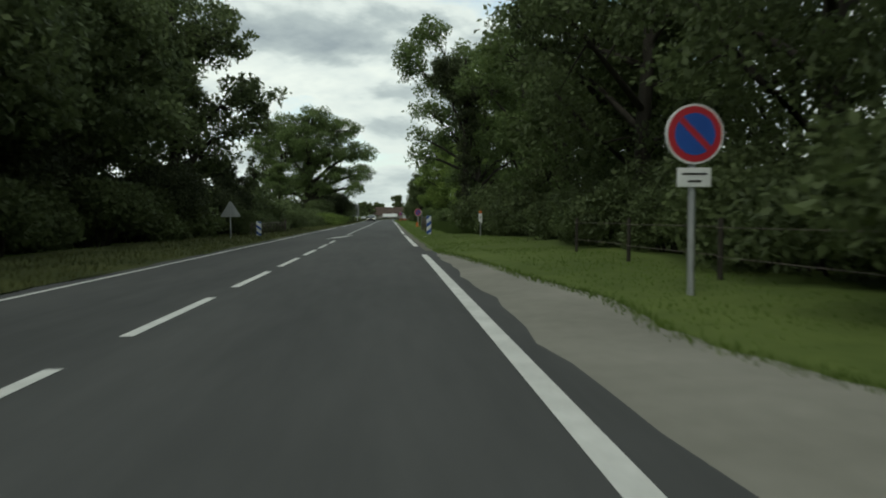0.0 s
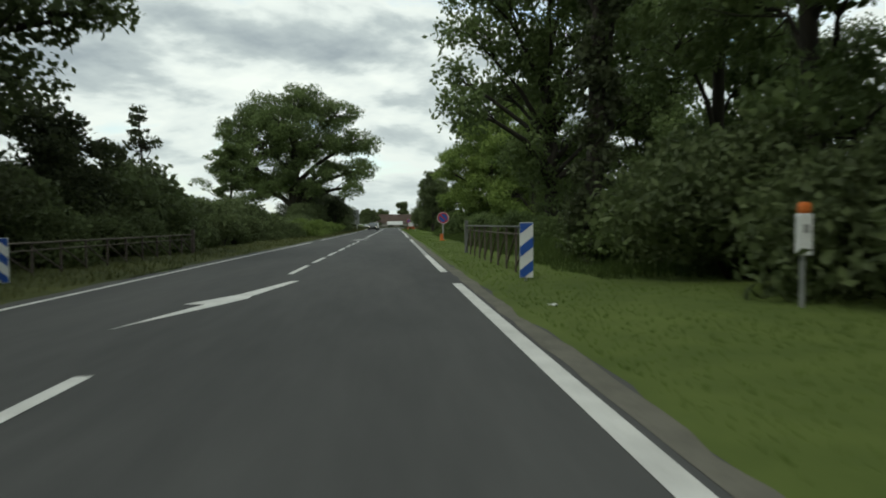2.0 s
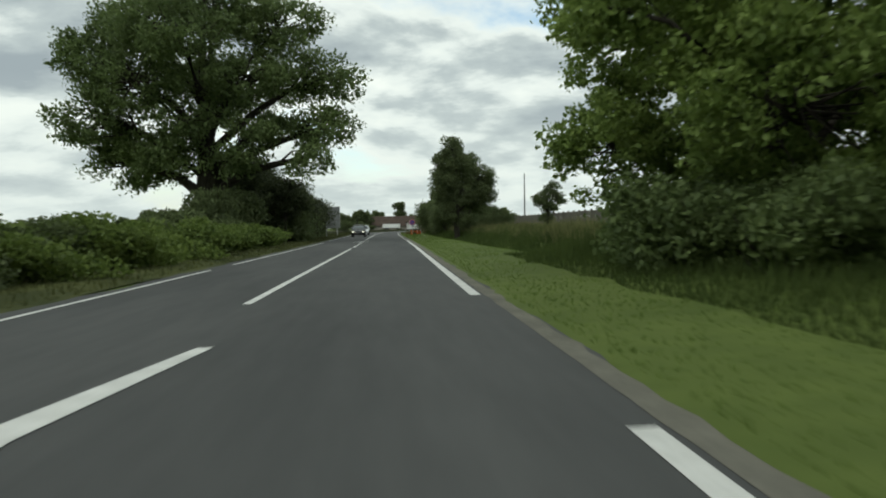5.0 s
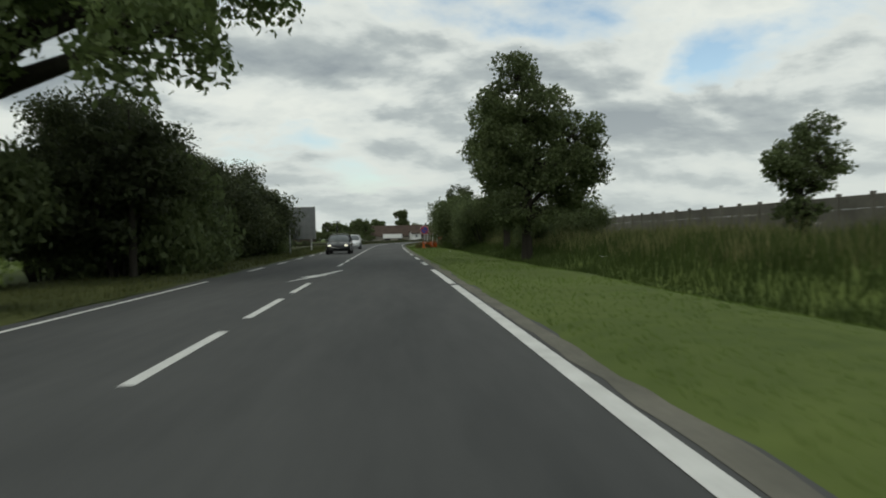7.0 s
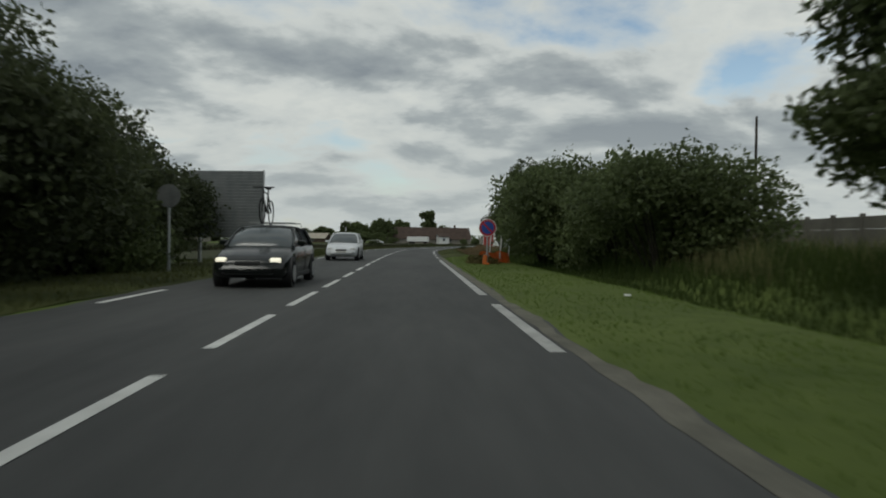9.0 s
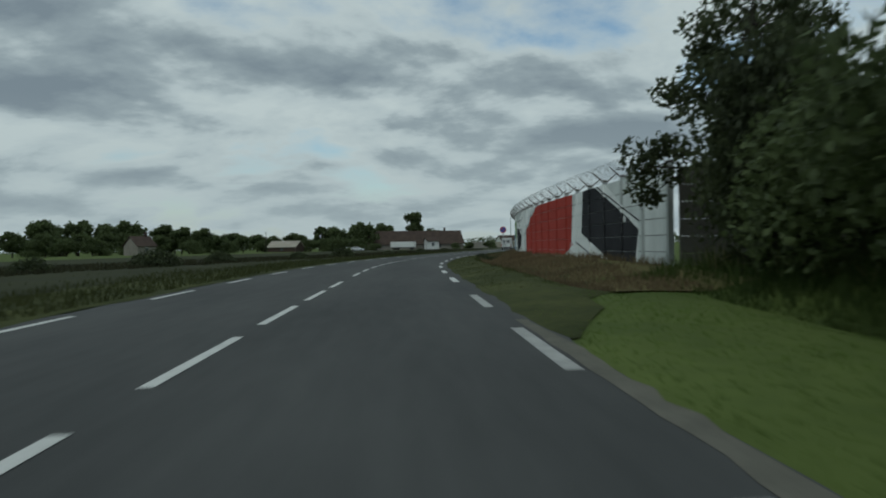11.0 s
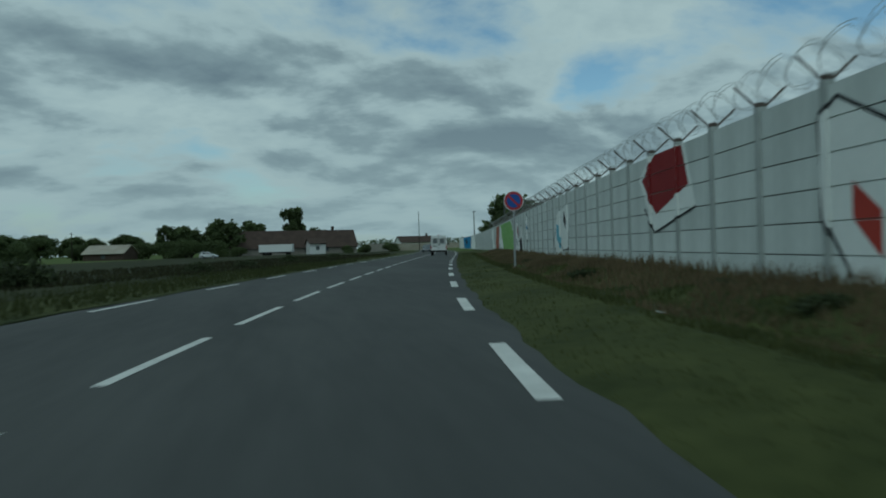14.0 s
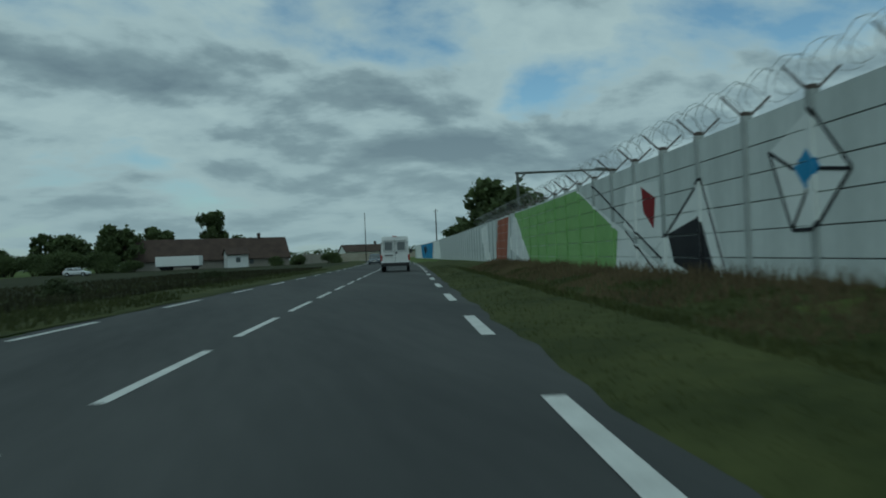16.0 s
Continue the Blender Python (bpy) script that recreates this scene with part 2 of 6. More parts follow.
def prism(bm, outline, y0, y1):
    """A closed outline in x, z pushed from y0 to y1."""
    a = [bm.verts.new((x, y0, z)) for x, z in outline]
    b = [bm.verts.new((x, y1, z)) for x, z in outline]
    bm.faces.new(a)
    bm.faces.new(b[::-1])
    k = len(a)
    for i in range(k):
        bm.faces.new((a[i], b[i], b[(i + 1) % k], a[(i + 1) % k]))
    bmesh.ops.recalc_face_normals(bm, faces=bm.faces)
    return bm


# ---------- ground ----------
LATS = [-70, -45, -30, -20, -14, -10, -8, -7, -6, -5.2, -4.4, -3.9, -3.5, 0, 3.7, 4.0, 4.4, 5, 5.5, 6, 6.5, 7, 7.5, 8, 8.6, 9.2, 10, 12, 15, 20, 30, 45, 70]
rows_s = [float(v) for v in range(-90, 480, 3)]
gv, gf = [], []
for s in rows_s:
    for l in LATS:
        gv.append(W(s, l, height(s, l)))
n_l, n_s = len(LATS), len(rows_s)
for i in range(n_s - 1):
    for j in range(n_l - 1):
        gf.append((i * n_l + j, i * n_l + j + 1, (i + 1) * n_l + j + 1, (i + 1) * n_l + j))
rim = [j for j in range(n_l)] + [i * n_l + n_l - 1 for i in range(1, n_s)] + [(n_s - 1) * n_l + j for j in range(n_l - 2, -1, -1)] + [i * n_l for i in range(n_s - 2, 0, -1)]
mid = Vector((0, 190, 0))
base_n = len(gv)
for v in rim:
    d = gv[v] - mid
    d.z = 0
    gv.append(mid + d.normalized() * 3500)
for q in range(len(rim)):
    r2 = (q + 1) % len(rim)
    gf.append((rim[q], base_n + q, base_n + r2, rim[r2]))
ground = mesh_part("ground", gv, gf, M["grass"], smooth=True)
tagged(ground, "green and dry grass verges and flat fields", "ground", kind="structure")


def ribbon(name, s0, s1, lat0, lat1, z, mat, parent=None, step=2.0, follow=False, cross=1):
    n = max(1, int(math.ceil((s1 - s0) / step)))
    vs, fs = [], []
    lat0 = lat0 if callable(lat0) else (lambda s, c=lat0: c)
    lat1 = lat1 if callable(lat1) else (lambda s, c=lat1: c)
    w = cross + 1
    for i in range(n + 1):
        s = s0 + (s1 - s0) * i / n
        a, b = lat0(s), lat1(s)
        for q in range(w):
            l = a + (b - a) * q / cross
            vs.append(W(s, l, z + (height(s, l) if follow else 0)))
        if i:
            for q in range(cross):
                o = (i - 1) * w + q
                fs.append((o, o + 1, o + w + 1, o + w))
    return mesh_part(name, vs, fs, mat, parent)


def left_line(s):
    return -float(np.interp(s, [-60, 60, 130, 165, 480], [2.80, 2.80, 3.2, 3.72, 3.75]))


def right_line(s):
    return float(np.interp(s, [-60, 120, 165, 480], [3.40, 3.45, 3.56, 3.56]))


road = ribbon("road", -90, 446, lambda s: left_line(s) - 0.38 - 0.05 * math.sin(s * 0.9) - 0.05 * math.sin(s * 2.3), lambda s: right_line(s) + 0.36 + 0.05 * math.sin(s * 1.1) + 0.04 * math.sin(s * 2.9), 0.0, M["asphalt"], step=0.8)
tagged(road, "grey two-lane asphalt road with white markings", "road", kind="structure")


def mark(name, s0, s1, lat, w, worn=False):
    ln = lat if callable(lat) else (lambda s, c=lat: c)
    return ribbon(name, s0, s1, lambda s: ln(s) - w / 2, lambda s: ln(s) + w / 2, 0.006, M["worn_paint" if worn else "paint"], road, step=1.5)


# centre dashes
for a, b, phase, period in ((-88, 1.5, 28.3, 4.33), (10.5, 40.5, 28.3, 4.33), (76, 90.4, 82.8, 4.33), (98, 166, 82.8, 4.33), (167, 440, 172.3, 4.45)):
    k = math.ceil((a - phase) / period)
    while phase + k * period + 3.0 < b:
        mark("centre_dash", phase + k * period, phase + k * period + 3.0, 0.0, 0.13)
        k += 1
mark("centre_line", 50.5, 76, 0.0, 0.13)
# right edge: long strokes, then dashes
for a, b in ((-88, -66), (-60, -38), (-36, -11.1), (-5.8, 8.2), (11.2, 19.6), (19.7, 38.0), (38.1, 44.0), (51, 88.0), (88.5, 95.3), (99.0, 102.0), (105.6, 109.0), (113, 118), (120, 145), (148, 151), (154, 157)):
    mark("edge_line", a, b, right_line, 0.17, worn=(19.6 < a < 30 or a > 110))
for k in range(-7, 34):
    mark("edge_dash", 209.0 + 6.67 * k, 211.8 + 6.67 * k, right_line, 0.19)
# left edge
for a, b in ((-88, 38), (43.3, 59.2), (62, 92)):
    mark("edge_line", a, b, left_line, 0.10)
for k in range(-17, 34):
    mark("edge_dash", 211.0 + 6.67 * k, 214.0 + 6.67 * k, left_line, 0.15)
# slanted arrows that call traffic back to its lane
for s0 in (3.2, 41.0, 90.6):
    ln = [(0, -0.72), (2.2, -0.33), (2.2, -0.62), (3.4, -0.16), (5.9, 0.30), (5.9, 0.45), (3.2, 0.10), (2.9, 0.12), (2.0, -0.12)]
    vs = [W(s0 + a, l, 0.007) for a, l in ln]
    mesh_part("lane_arrow", vs, [(0, 1, 8), (1, 2, 3), (1, 3, 6, 7), (1, 7, 8), (3, 4, 5, 6)], M["paint"], road)

# ---------- vegetation ----------


def tube(path, radii, n=7):
    """Rings along a bent path."""
    vs, fs = [], []
    for i, (p, r) in enumerate(zip(path, radii)):
        d = (path[min(i + 1, len(path) - 1)] - path[max(i - 1, 0)]).normalized()
        u = d.orthogonal().normalized()
        v = d.cross(u)
        for k in range(n):
            a = 2 * math.pi * k / n
            vs.append(p + (u * math.cos(a) + v * math.sin(a)) * r)
        if i:
            for k in range(n):
                fs.append(((i - 1) * n + k, (i - 1) * n + (k + 1) % n, i * n + (k + 1) % n, i * n + k))
    return vs, fs


def leaves_mesh(name, centres, spreads, count, size, rng, mat, parent, droop=0.0):
    """Small folded leaf tufts scattered thickly near the skins of many clumps."""
    centres, spreads = np.array(centres), np.array(spreads)
    w = spreads.prod(1) ** (2 / 3)
    pick = rng.choice(len(centres), count, p=w / w.sum())
    d = rng.normal(size=(count, 3))
    d /= np.linalg.norm(d, axis=1)[:, None]
    rad = 1.08 - 0.62 * rng.random(count) ** 1.5
    far_out = rng.random(count) < 0.05
    rad[far_out] *= 1.05 + 0.2 * rng.random(far_out.sum())
    rad *= 1 + 0.22 * np.sin(d[:, 0] * 7 + pick) * np.sin(d[:, 2] * 6 + pick * 1.7)
    p = centres[pick] + d * spreads[pick] * rad[:, None]
    if droop:
        p[:, 2] -= droop * rng.random(count) ** 3
    a = rng.normal(size=(count, 3))
    a /= np.linalg.norm(a, axis=1)[:, None]
    b = np.cross(a, rng.normal(size=(count, 3)))
    b /= np.linalg.norm(b, axis=1)[:, None]
    sz = size * (0.6 + 0.8 * rng.random(count))[:, None]
    c = np.cross(a, b)
    v = np.stack([p - a * sz, p - b * sz * 0.55 + c * sz * 0.2, p + a * sz, p + b * sz * 0.55 + c * sz * 0.2], 1).reshape(-1, 3)
    i = np.arange(count) * 4
    f = np.stack([np.stack([i, i + 1, i + 2], 1), np.stack([i, i + 2, i + 3], 1)], 1).reshape(-1, 3)
    me = bpy.data.meshes.new(name)
    me.vertices.add(len(v))
    me.vertices.foreach_set("co", v.ravel())
    me.loops.add(len(f) * 3)
    me.loops.foreach_set("vertex_index", f.ravel().astype(np.int32))
    me.polygons.add(len(f))
    me.polygons.foreach_set("loop_start", np.arange(len(f)) * 3)
    me.update(calc_edges=True)
    me.materials.append(mat)
    ob = new(name, me)
    ob.parent = parent
    return ob


def tree(name, m, h, spread, trunk_r, bole, seed, mat, label, count=9000, size=0.20, limbs=9, flat=0.75, category="tree", droop=0.0, lean=0.0, dome=0.42, clump=1.0, peak=0.80):
    """A trunk that tapers and forks into limbs and twigs; clumps of leaves sit on their ends."""
    rng = np.random.default_rng(seed)
    ob = thing(name, m, label, category)
    vs, fs, ends, sizes = [], [], [], []

    def add(path, radii, n=7):
        a, b = tube(path, radii, n)
        o = len(vs)
        vs.extend(a)
        fs.extend([tuple(i + o for i in f) for f in b])

    top = h * 0.80
    trunk = [Vector((lean * (i / 6) ** 2 + 0.12 * trunk_r * 3 * math.sin(i * 1.3 + seed), 0.1 * math.sin(i * 1.9 + seed), top * i / 6 - 0.3 * (i == 0))) for i in range(7)]
    add(trunk, [trunk_r * (1.35 if i == 0 else 1 - 0.80 * i / 6) for i in range(7)], 9)
    for k in range(limbs):
        f = (bole + (0.80 * h - bole) * (k + 0.3) / limbs)
        t = min(5.99, f / top * 6)
        i0 = int(t)
        p0 = trunk[i0].lerp(trunk[min(i0 + 1, 6)], t - i0)
        ang = k * 2.4 + seed + rng.random() * 0.7
        reach = spread * (0.55 + 0.5 * rng.random()) * (1.0 - dome * (k / limbs) ** 2)
        rise = h * (0.10 + 0.16 * rng.random())
        if dome < 0:
            reach = spread * (0.72 + 0.3 * rng.random()) * math.sqrt(max(0.12, 1 - ((k / limbs - 0.28) / 0.78) ** 2))
            rise = h * (0.02 + 0.15 * rng.random())
        e = p0 + Vector((math.cos(ang) * reach, math.sin(ang) * reach, rise))
        midp = p0.lerp(e, 0.5) + Vector((0, 0, -0.25 * rise * rng.random() + 0.1 * rise))
        r0 = trunk_r * (0.46 - 0.25 * k / limbs)
        add([p0, midp, e], [r0, r0 * 0.6, r0 * 0.2], 6)
        for q in range(5 if dome >= 0 else 8):
            u = 0.35 + 0.65 * rng.random()
            b0 = p0.lerp(midp, u * 2) if u < 0.5 else midp.lerp(e, u * 2 - 1)
            off = Vector((rng.normal(), rng.normal(), 0.5 * rng.normal() + 0.2)).normalized() * spread * (0.16 + 0.22 * rng.random())
            tip = b0 + off
            add([b0, b0.lerp(tip, 0.5) + Vector((0, 0, 0.06)), tip], [r0 * 0.3, r0 * 0.2, r0 * 0.06], 5)
            ends.append(tip)
            c = clump * spread * (0.15 + 0.16 * rng.random())
            sizes.append((c, c, c * flat))
        ends.append(e)
        c = clump * spread * (0.20 + 0.16 * rng.random())
        sizes.append((c, c, c * flat))
    for q in range(4):
        ends.append(Vector((rng.normal() * spread * 0.22, rng.normal() * spread * 0.22, h * (peak + 0.13 * rng.random()))))
        c = clump * spread * (0.18 + 0.12 * rng.random())
        sizes.append((c, c, c * flat))
    mesh_part("trunk", vs, fs, M["bark"], ob, smooth=True)
    leaves_mesh("crown", [tuple(e) for e in ends], sizes, count, size, rng, mat, ob, droop)
    return ob


def lobed_tree(name, m, label, trunk, lobes, seed, mat, count, size, clumps=90, clump=0.8, flat=0.7, droop=0.0, bole=2.0, category="tree"):
    """A trunk (rows of x, y, z, radius) with one limb into each lobe of the crown (centre and half axes); twigs carry the leaf clumps."""
    rng = np.random.default_rng(seed)
    ob = thing(name, m, label, category)
    vs, fs, ends, sizes = [], [], [], []

    def add(path, radii, n=6):
        a, b = tube(path, radii, n)
        o = len(vs)
        vs.extend(a)
        fs.extend([tuple(i + o for i in f) for f in b])

    tz = [t[2] for t in trunk]

    def stem(z):
        return Vector((float(np.interp(z, tz, [t[0] for t in trunk])), float(np.interp(z, tz, [t[1] for t in trunk])), z)), float(np.interp(z, tz, [t[3] for t in trunk]))

    add([Vector(t[:3]) for t in trunk], [t[3] for t in trunk], 10)
    area = np.array([(l[3] * l[4] * l[5]) ** (2 / 3) for l in lobes])
    for l, n in zip(lobes, np.maximum(5, np.round(clumps * area / area.sum())).astype(int)):
        c = Vector(l[:3])
        z0 = min(max(bole, c.z * 0.62 - 0.12 * math.hypot(c.x, c.y)), tz[-1] * 0.97)
        p0, r0 = stem(z0)
        r = max(0.03, r0 * 0.55)
        m1 = p0.lerp(c, 0.35) + Vector((rng.normal() * 0.25, rng.normal() * 0.25, 0.10 * (c - p0).length))
        m2 = p0.lerp(c, 0.7) + Vector((rng.normal() * 0.3, rng.normal() * 0.3, 0.06 * (c - p0).length))
        add([p0, m1, m2, c], [r, r * 0.75, r * 0.5, r * 0.25], 7)
        for k in range(n):
            d = Vector(rng.normal(size=3)).normalized()
            u = 0.35 + 0.65 * rng.random() ** 0.6
            tip = c + Vector((d.x * l[3], d.y * l[4], d.z * l[5])) * u
            start = (m2, c, m2.lerp(c, 0.5))[k % 3]
            bend = start.lerp(tip, 0.5) + Vector((rng.normal(), rng.normal(), 0.6 + rng.normal())) * 0.10 * (tip - start).length
            add([start, bend, tip], [r * 0.22 + 0.008, r * 0.14 + 0.006, 0.006], 5)
            ends.append(tuple(tip))
            q = clump * (0.55 + 0.8 * rng.random())
            sizes.append((q, q, q * flat))
    mesh_part("trunk", vs, fs, M["bark"], ob, smooth=True)
    leaves_mesh("crown", ends, sizes, count, size, rng, mat, ob, droop)
    return ob


def tiered_tree(name, m, label, h, reach, seed, mat, count, size, tiers=9, bare=0.0):
    """A straight stem with level side boughs in tiers, shorter upwards; tufts along each bough."""
    rng = np.random.default_rng(seed)
    ob = thing(name, m, label, "tree")
    vs, fs, ends, sizes = [], [], [], []

    def add(path, radii, n=5):
        a, b = tube(path, radii, n)
        o = len(vs)
        vs.extend(a)
        fs.extend([tuple(i + o for i in f) for f in b])

    add([Vector((0.05 * math.sin(i * 2.1), 0.05 * math.cos(i * 1.7), h * i / 6 - 0.2 * (i == 0))) for i in range(7)], [0.018 * h * (1.05 - i / 6) + 0.01 for i in range(7)], 8)
    for k in range(tiers):
        f = (k + 0.6) / tiers
        for q in range(5):
            z = h * (0.18 + 0.80 * f) + h / tiers * 1.1 * rng.normal()
            z = min(z, h * (0.80 + 0.17 * rng.random()))
            a = q * 1.257 + k * 0.9 + rng.normal() * 0.2
            ln = reach * (1.02 - 0.80 * f) * (0.35 + 0.85 * rng.random())
            d = Vector((math.cos(a), math.sin(a), 0))
            tip = Vector((0, 0, z)) + d * ln + Vector((0, 0, ln * (0.30 + 0.22 * rng.normal())))
            midp = Vector((0, 0, z)) + d * ln * 0.5
            add([Vector((0, 0, z)), midp, tip], [0.03, 0.02, 0.006])
            for u in (0.35, 0.6, 0.8, 0.97):
                if rng.random() > bare:
                    ends.append(tuple(Vector((0, 0, z)).lerp(tip, u) + Vector((rng.normal() * 0.12, rng.normal() * 0.12, 0.04))))
                    c = 0.10 * reach * (0.7 + 0.8 * rng.random())
                    sizes.append((c, c, c * 0.6))
    mesh_part("trunk", vs, fs, M["bark"], ob, smooth=True)
    leaves_mesh("crown", ends, sizes, count, size, rng, mat, ob)
    return ob


def bush(name, m, h, rx, ry, seed, mat, label, count=5000, size=0.12, clumps=16, category="bush"):
    rng = np.random.default_rng(seed)
    ob = thing(name, m, label, category)
    vs, fs, cs, ss = [], [], [], []
    for k in range(clumps):
        a, r = rng.random() * 6.28, rng.random() ** 0.5
        x, y = math.cos(a) * r * rx * 0.8, math.sin(a) * r * ry * 0.8
        z = h * (0.18 + 0.68 * rng.random() * (1 - 0.45 * r))
        cs.append((x, y, z))
        c = 0.24 + 0.2 * rng.random()
        ss.append((rx * c + 0.15, ry * c + 0.15, h * 0.2 + 0.08))
        p, q = tube([Vector((x * 0.3, y * 0.3, -0.15)), Vector((x * 0.6, y * 0.6, z * 0.5)), Vector((x, y, z + 0.1 * h))], [0.05, 0.035, 0.012], 5)
        o = len(vs)
        vs += p
        fs += [tuple(i + o for i in f) for f in q]
    tagged(mesh_part("stem", vs, fs, M["bark"], ob), kind="stuff")
    leaves_mesh("foliage", cs, ss, count, size, rng, mat, ob)
    return ob


def again(ob, m, k, kz=None, label=""):
    """Another plant of the same growth, larger or smaller."""
    c = copy_thing(ob, m)
    c.scale = (k, k, kz or k)
    if label:
        c["label"] = label
    return c


# close woods beside the road
rnd = random.Random(5)
wood_a = tree("wood_tree", at(-34, 12.0, 0.1), 15, 5.0, 0.34, 2.0, 3, M["leaf_dark"], "tall dark broadleaf tree at the wood's edge", count=22000, size=0.098, limbs=14, clump=0.74)
wood_b = tree("wood_tree", at(-27, 11.0, 0.1), 13, 4.4, 0.26, 1.2, 11, M["leaf_dark"], "dense dark green tree with low branches", count=22000, size=0.096, limbs=14, droop=0.8, clump=0.74)
wood_c = lobed_tree("verge_tree", at(55, 10.6, 0.1), "bright green broadleaf tree beside the verge", [(0, 0, -0.4, 0.34), (0, 0, 1.0, 0.26), (0.2, 0, 5, 0.2), (0.8, 0, 9, 0.11), (1.2, 0, 11.5, 0.04)],
                    [(-3.9, -0.4, 5.6, 1.1, 1.2, 0.8), (-2.0, 0, 6.6, 1.9, 2.3, 1.5), (-0.2, 0.2, 9.0, 2.3, 2.8, 1.9), (0.4, -0.4, 3.6, 3.2, 3.0, 2.8), (3.0, 0.5, 7.6, 3.0, 3.0, 2.6), (2.4, 0, 11.0, 2.3, 2.7, 1.7), (3.6, 1.2, 3.8, 2.6, 2.6, 2.6)], 23, M["leaf_fresh"], 46000, 0.105, clumps=210, clump=0.70, bole=0.9)
lobed_tree("verge_tree", at(49.0, 13.4, 0.1), "open green tree with large leaf clusters", [(0, 0, -0.4, 0.30), (0, 0, 2, 0.22), (0.2, 0, 6, 0.16), (0.1, 0, 10.5, 0.05)],
           [(0, 0, 8.4, 2.4, 2.6, 1.9), (2.0, 0, 5.6, 1.7, 2.0, 1.3), (-1.8, 0, 6.4, 2.4, 2.6, 2.0), (0.2, 0, 11.2, 2.2, 2.4, 1.5), (-1.2, 0.5, 3.4, 2.4, 2.4, 1.8), (1.6, -0.6, 3.2, 2.2, 2.2, 1.8), (0.2, 0, 1.8, 2.6, 2.4, 1.4)], 25, M["leaf_fresh"], 26000, 0.115, clumps=150, clump=0.68, bole=1.2)
under = bush("undergrowth", at(-32, 9.3, 0.05), 3.0, 2.6, 1.9, 7, M["leaf_dark"], "dark tangled undergrowth below the trees", count=12000, size=0.085)
for s in range(-46, 0, 6):
    again(rnd.choice((wood_a, wood_b)), at(s + rnd.random() * 2, 10.4 + rnd.random() * 2.0, 0.1, rnd.random() * 360), 0.85 + 0.3 * rnd.random())
for s in (-44, -30):
    again(wood_a, at(s + rnd.random() * 3, 18 + rnd.random() * 3, 0.1, rnd.random() * 360), 1.1 + 0.2 * rnd.random())
for s, lat, k in ((-10.0, 15.0, 1.0), (-20.0, 15.0, 0.7), (-4.0, 12.6, 0.75), (1.5, 13.0, 0.85), (16.5, 15.5, 0.6), (8.5, 16.0, 0.62), (20.0, 18.5, 0.55)):
    again(wood_b, at(s, lat, 0.1, s * 77), k)
for s in range(-50, 18, 3):
    again(under, at(s + rnd.random() * 1.5, 8.9 + rnd.random() * 1.4, 0.05, rnd.random() * 360), 0.6 + 0.5 * rnd.random())
open_tree = lobed_tree("wood_tree", at(2.5, 11.0, 0.1), "open wood-edge tree with light between its boughs", [(0, 0, -0.4, 0.30), (0, 0, 1.5, 0.22), (0.3, 0, 6, 0.17), (0.1, 0, 12, 0.05)],
                       [(-2.6, -0.5, 8.6, 1.8, 2.0, 1.2), (0.4, 0, 12.0, 2.2, 2.4, 1.6), (2.6, 0.6, 9.4, 2.0, 2.2, 1.3), (-1.2, 1.6, 5.6, 1.9, 2.0, 1.2), (1.6, -1.4, 6.2, 2.0, 2.0, 1.2), (-0.4, 0, 3.0, 2.3, 2.4, 1.6)], 27, M["leaf_mid"], 9500, 0.13, clumps=120, clump=0.60, bole=1.2)
for s, lat, k, turn in ((8.6, 10.6, 0.95, 130), (14.4, 11.4, 0.9, 250), (-3.0, 14.5, 1.05, 60), (20.5, 15.5, 0.8, 20), (35.0, 16.8, 0.78, 200), (29.0, 16.2, 0.66, 80), (40.5, 15.0, 0.6, 300)):
    again(open_tree, at(s, lat, 0.1, turn), k)
# one great tree past the small bridge, and its neighbours
lobed_tree("great_tree", at(31.5, 10.7, 0.1), "great open-crowned tree with a thick forked trunk", [(0, 0, -0.4, 0.55), (0.05, 0, 1.2, 0.38), (-0.1, 0.1, 4.5, 0.31), (-0.35, 0, 8, 0.23), (-0.3, 0.1, 11, 0.15), (0, 0, 14, 0.06)],
                   [(-4.7, -3.2, 10.0, 1.3, 1.6, 0.8), (-5.6, -7.0, 5.9, 1.0, 1.4, 0.7), (-5.3, -4.5, 7.6, 0.9, 1.4, 0.7), (-3.0, -1.0, 13.2, 2.4, 2.6, 1.8), (1.0, 0, 15.2, 3.6, 3.6, 2.2), (4.6, 0.5, 12.5, 3.2, 3.4, 2.2), (5.2, 1.0, 7.6, 3.0, 3.0, 1.4), (-2.2, 3.0, 8.6, 2.4, 2.4, 1.5), (2.0, -4.5, 11.0, 2.8, 2.4, 1.8), (-1.0, -5.5, 12.5, 2.6, 2.2, 1.6), (4.0, -3.0, 9.6, 2.4, 2.2, 1.4), (0.5, -1.5, 8.4, 2.4, 2.2, 1.5), (-1.2, 0.6, 10.8, 2.4, 2.4, 1.5), (1.6, 1.4, 11.8, 2.4, 2.4, 1.5), (-6.0, -3.4, 14.4, 1.6, 2.0, 1.7), (-4.4, -2.4, 16.8, 1.9, 2.2, 1.4), (1.8, 2.0, 5.4, 2.2, 2.2, 1.2), (4.4, -2.4, 6.4, 2.0, 2.2, 1.2), (3.0, -1.0, 4.4, 1.8, 2.0, 1.0), (-0.2, -0.2, 3.4, 0.7, 0.7, 1.6), (-0.4, -0.2, 6.4, 0.8, 0.8, 1.6), (-1.8, -1.6, 5.0, 1.5, 1.5, 1.2)], 29, M["leaf_mid"], 46000, 0.13, clumps=430, clump=0.72, droop=0.7, bole=3.2)
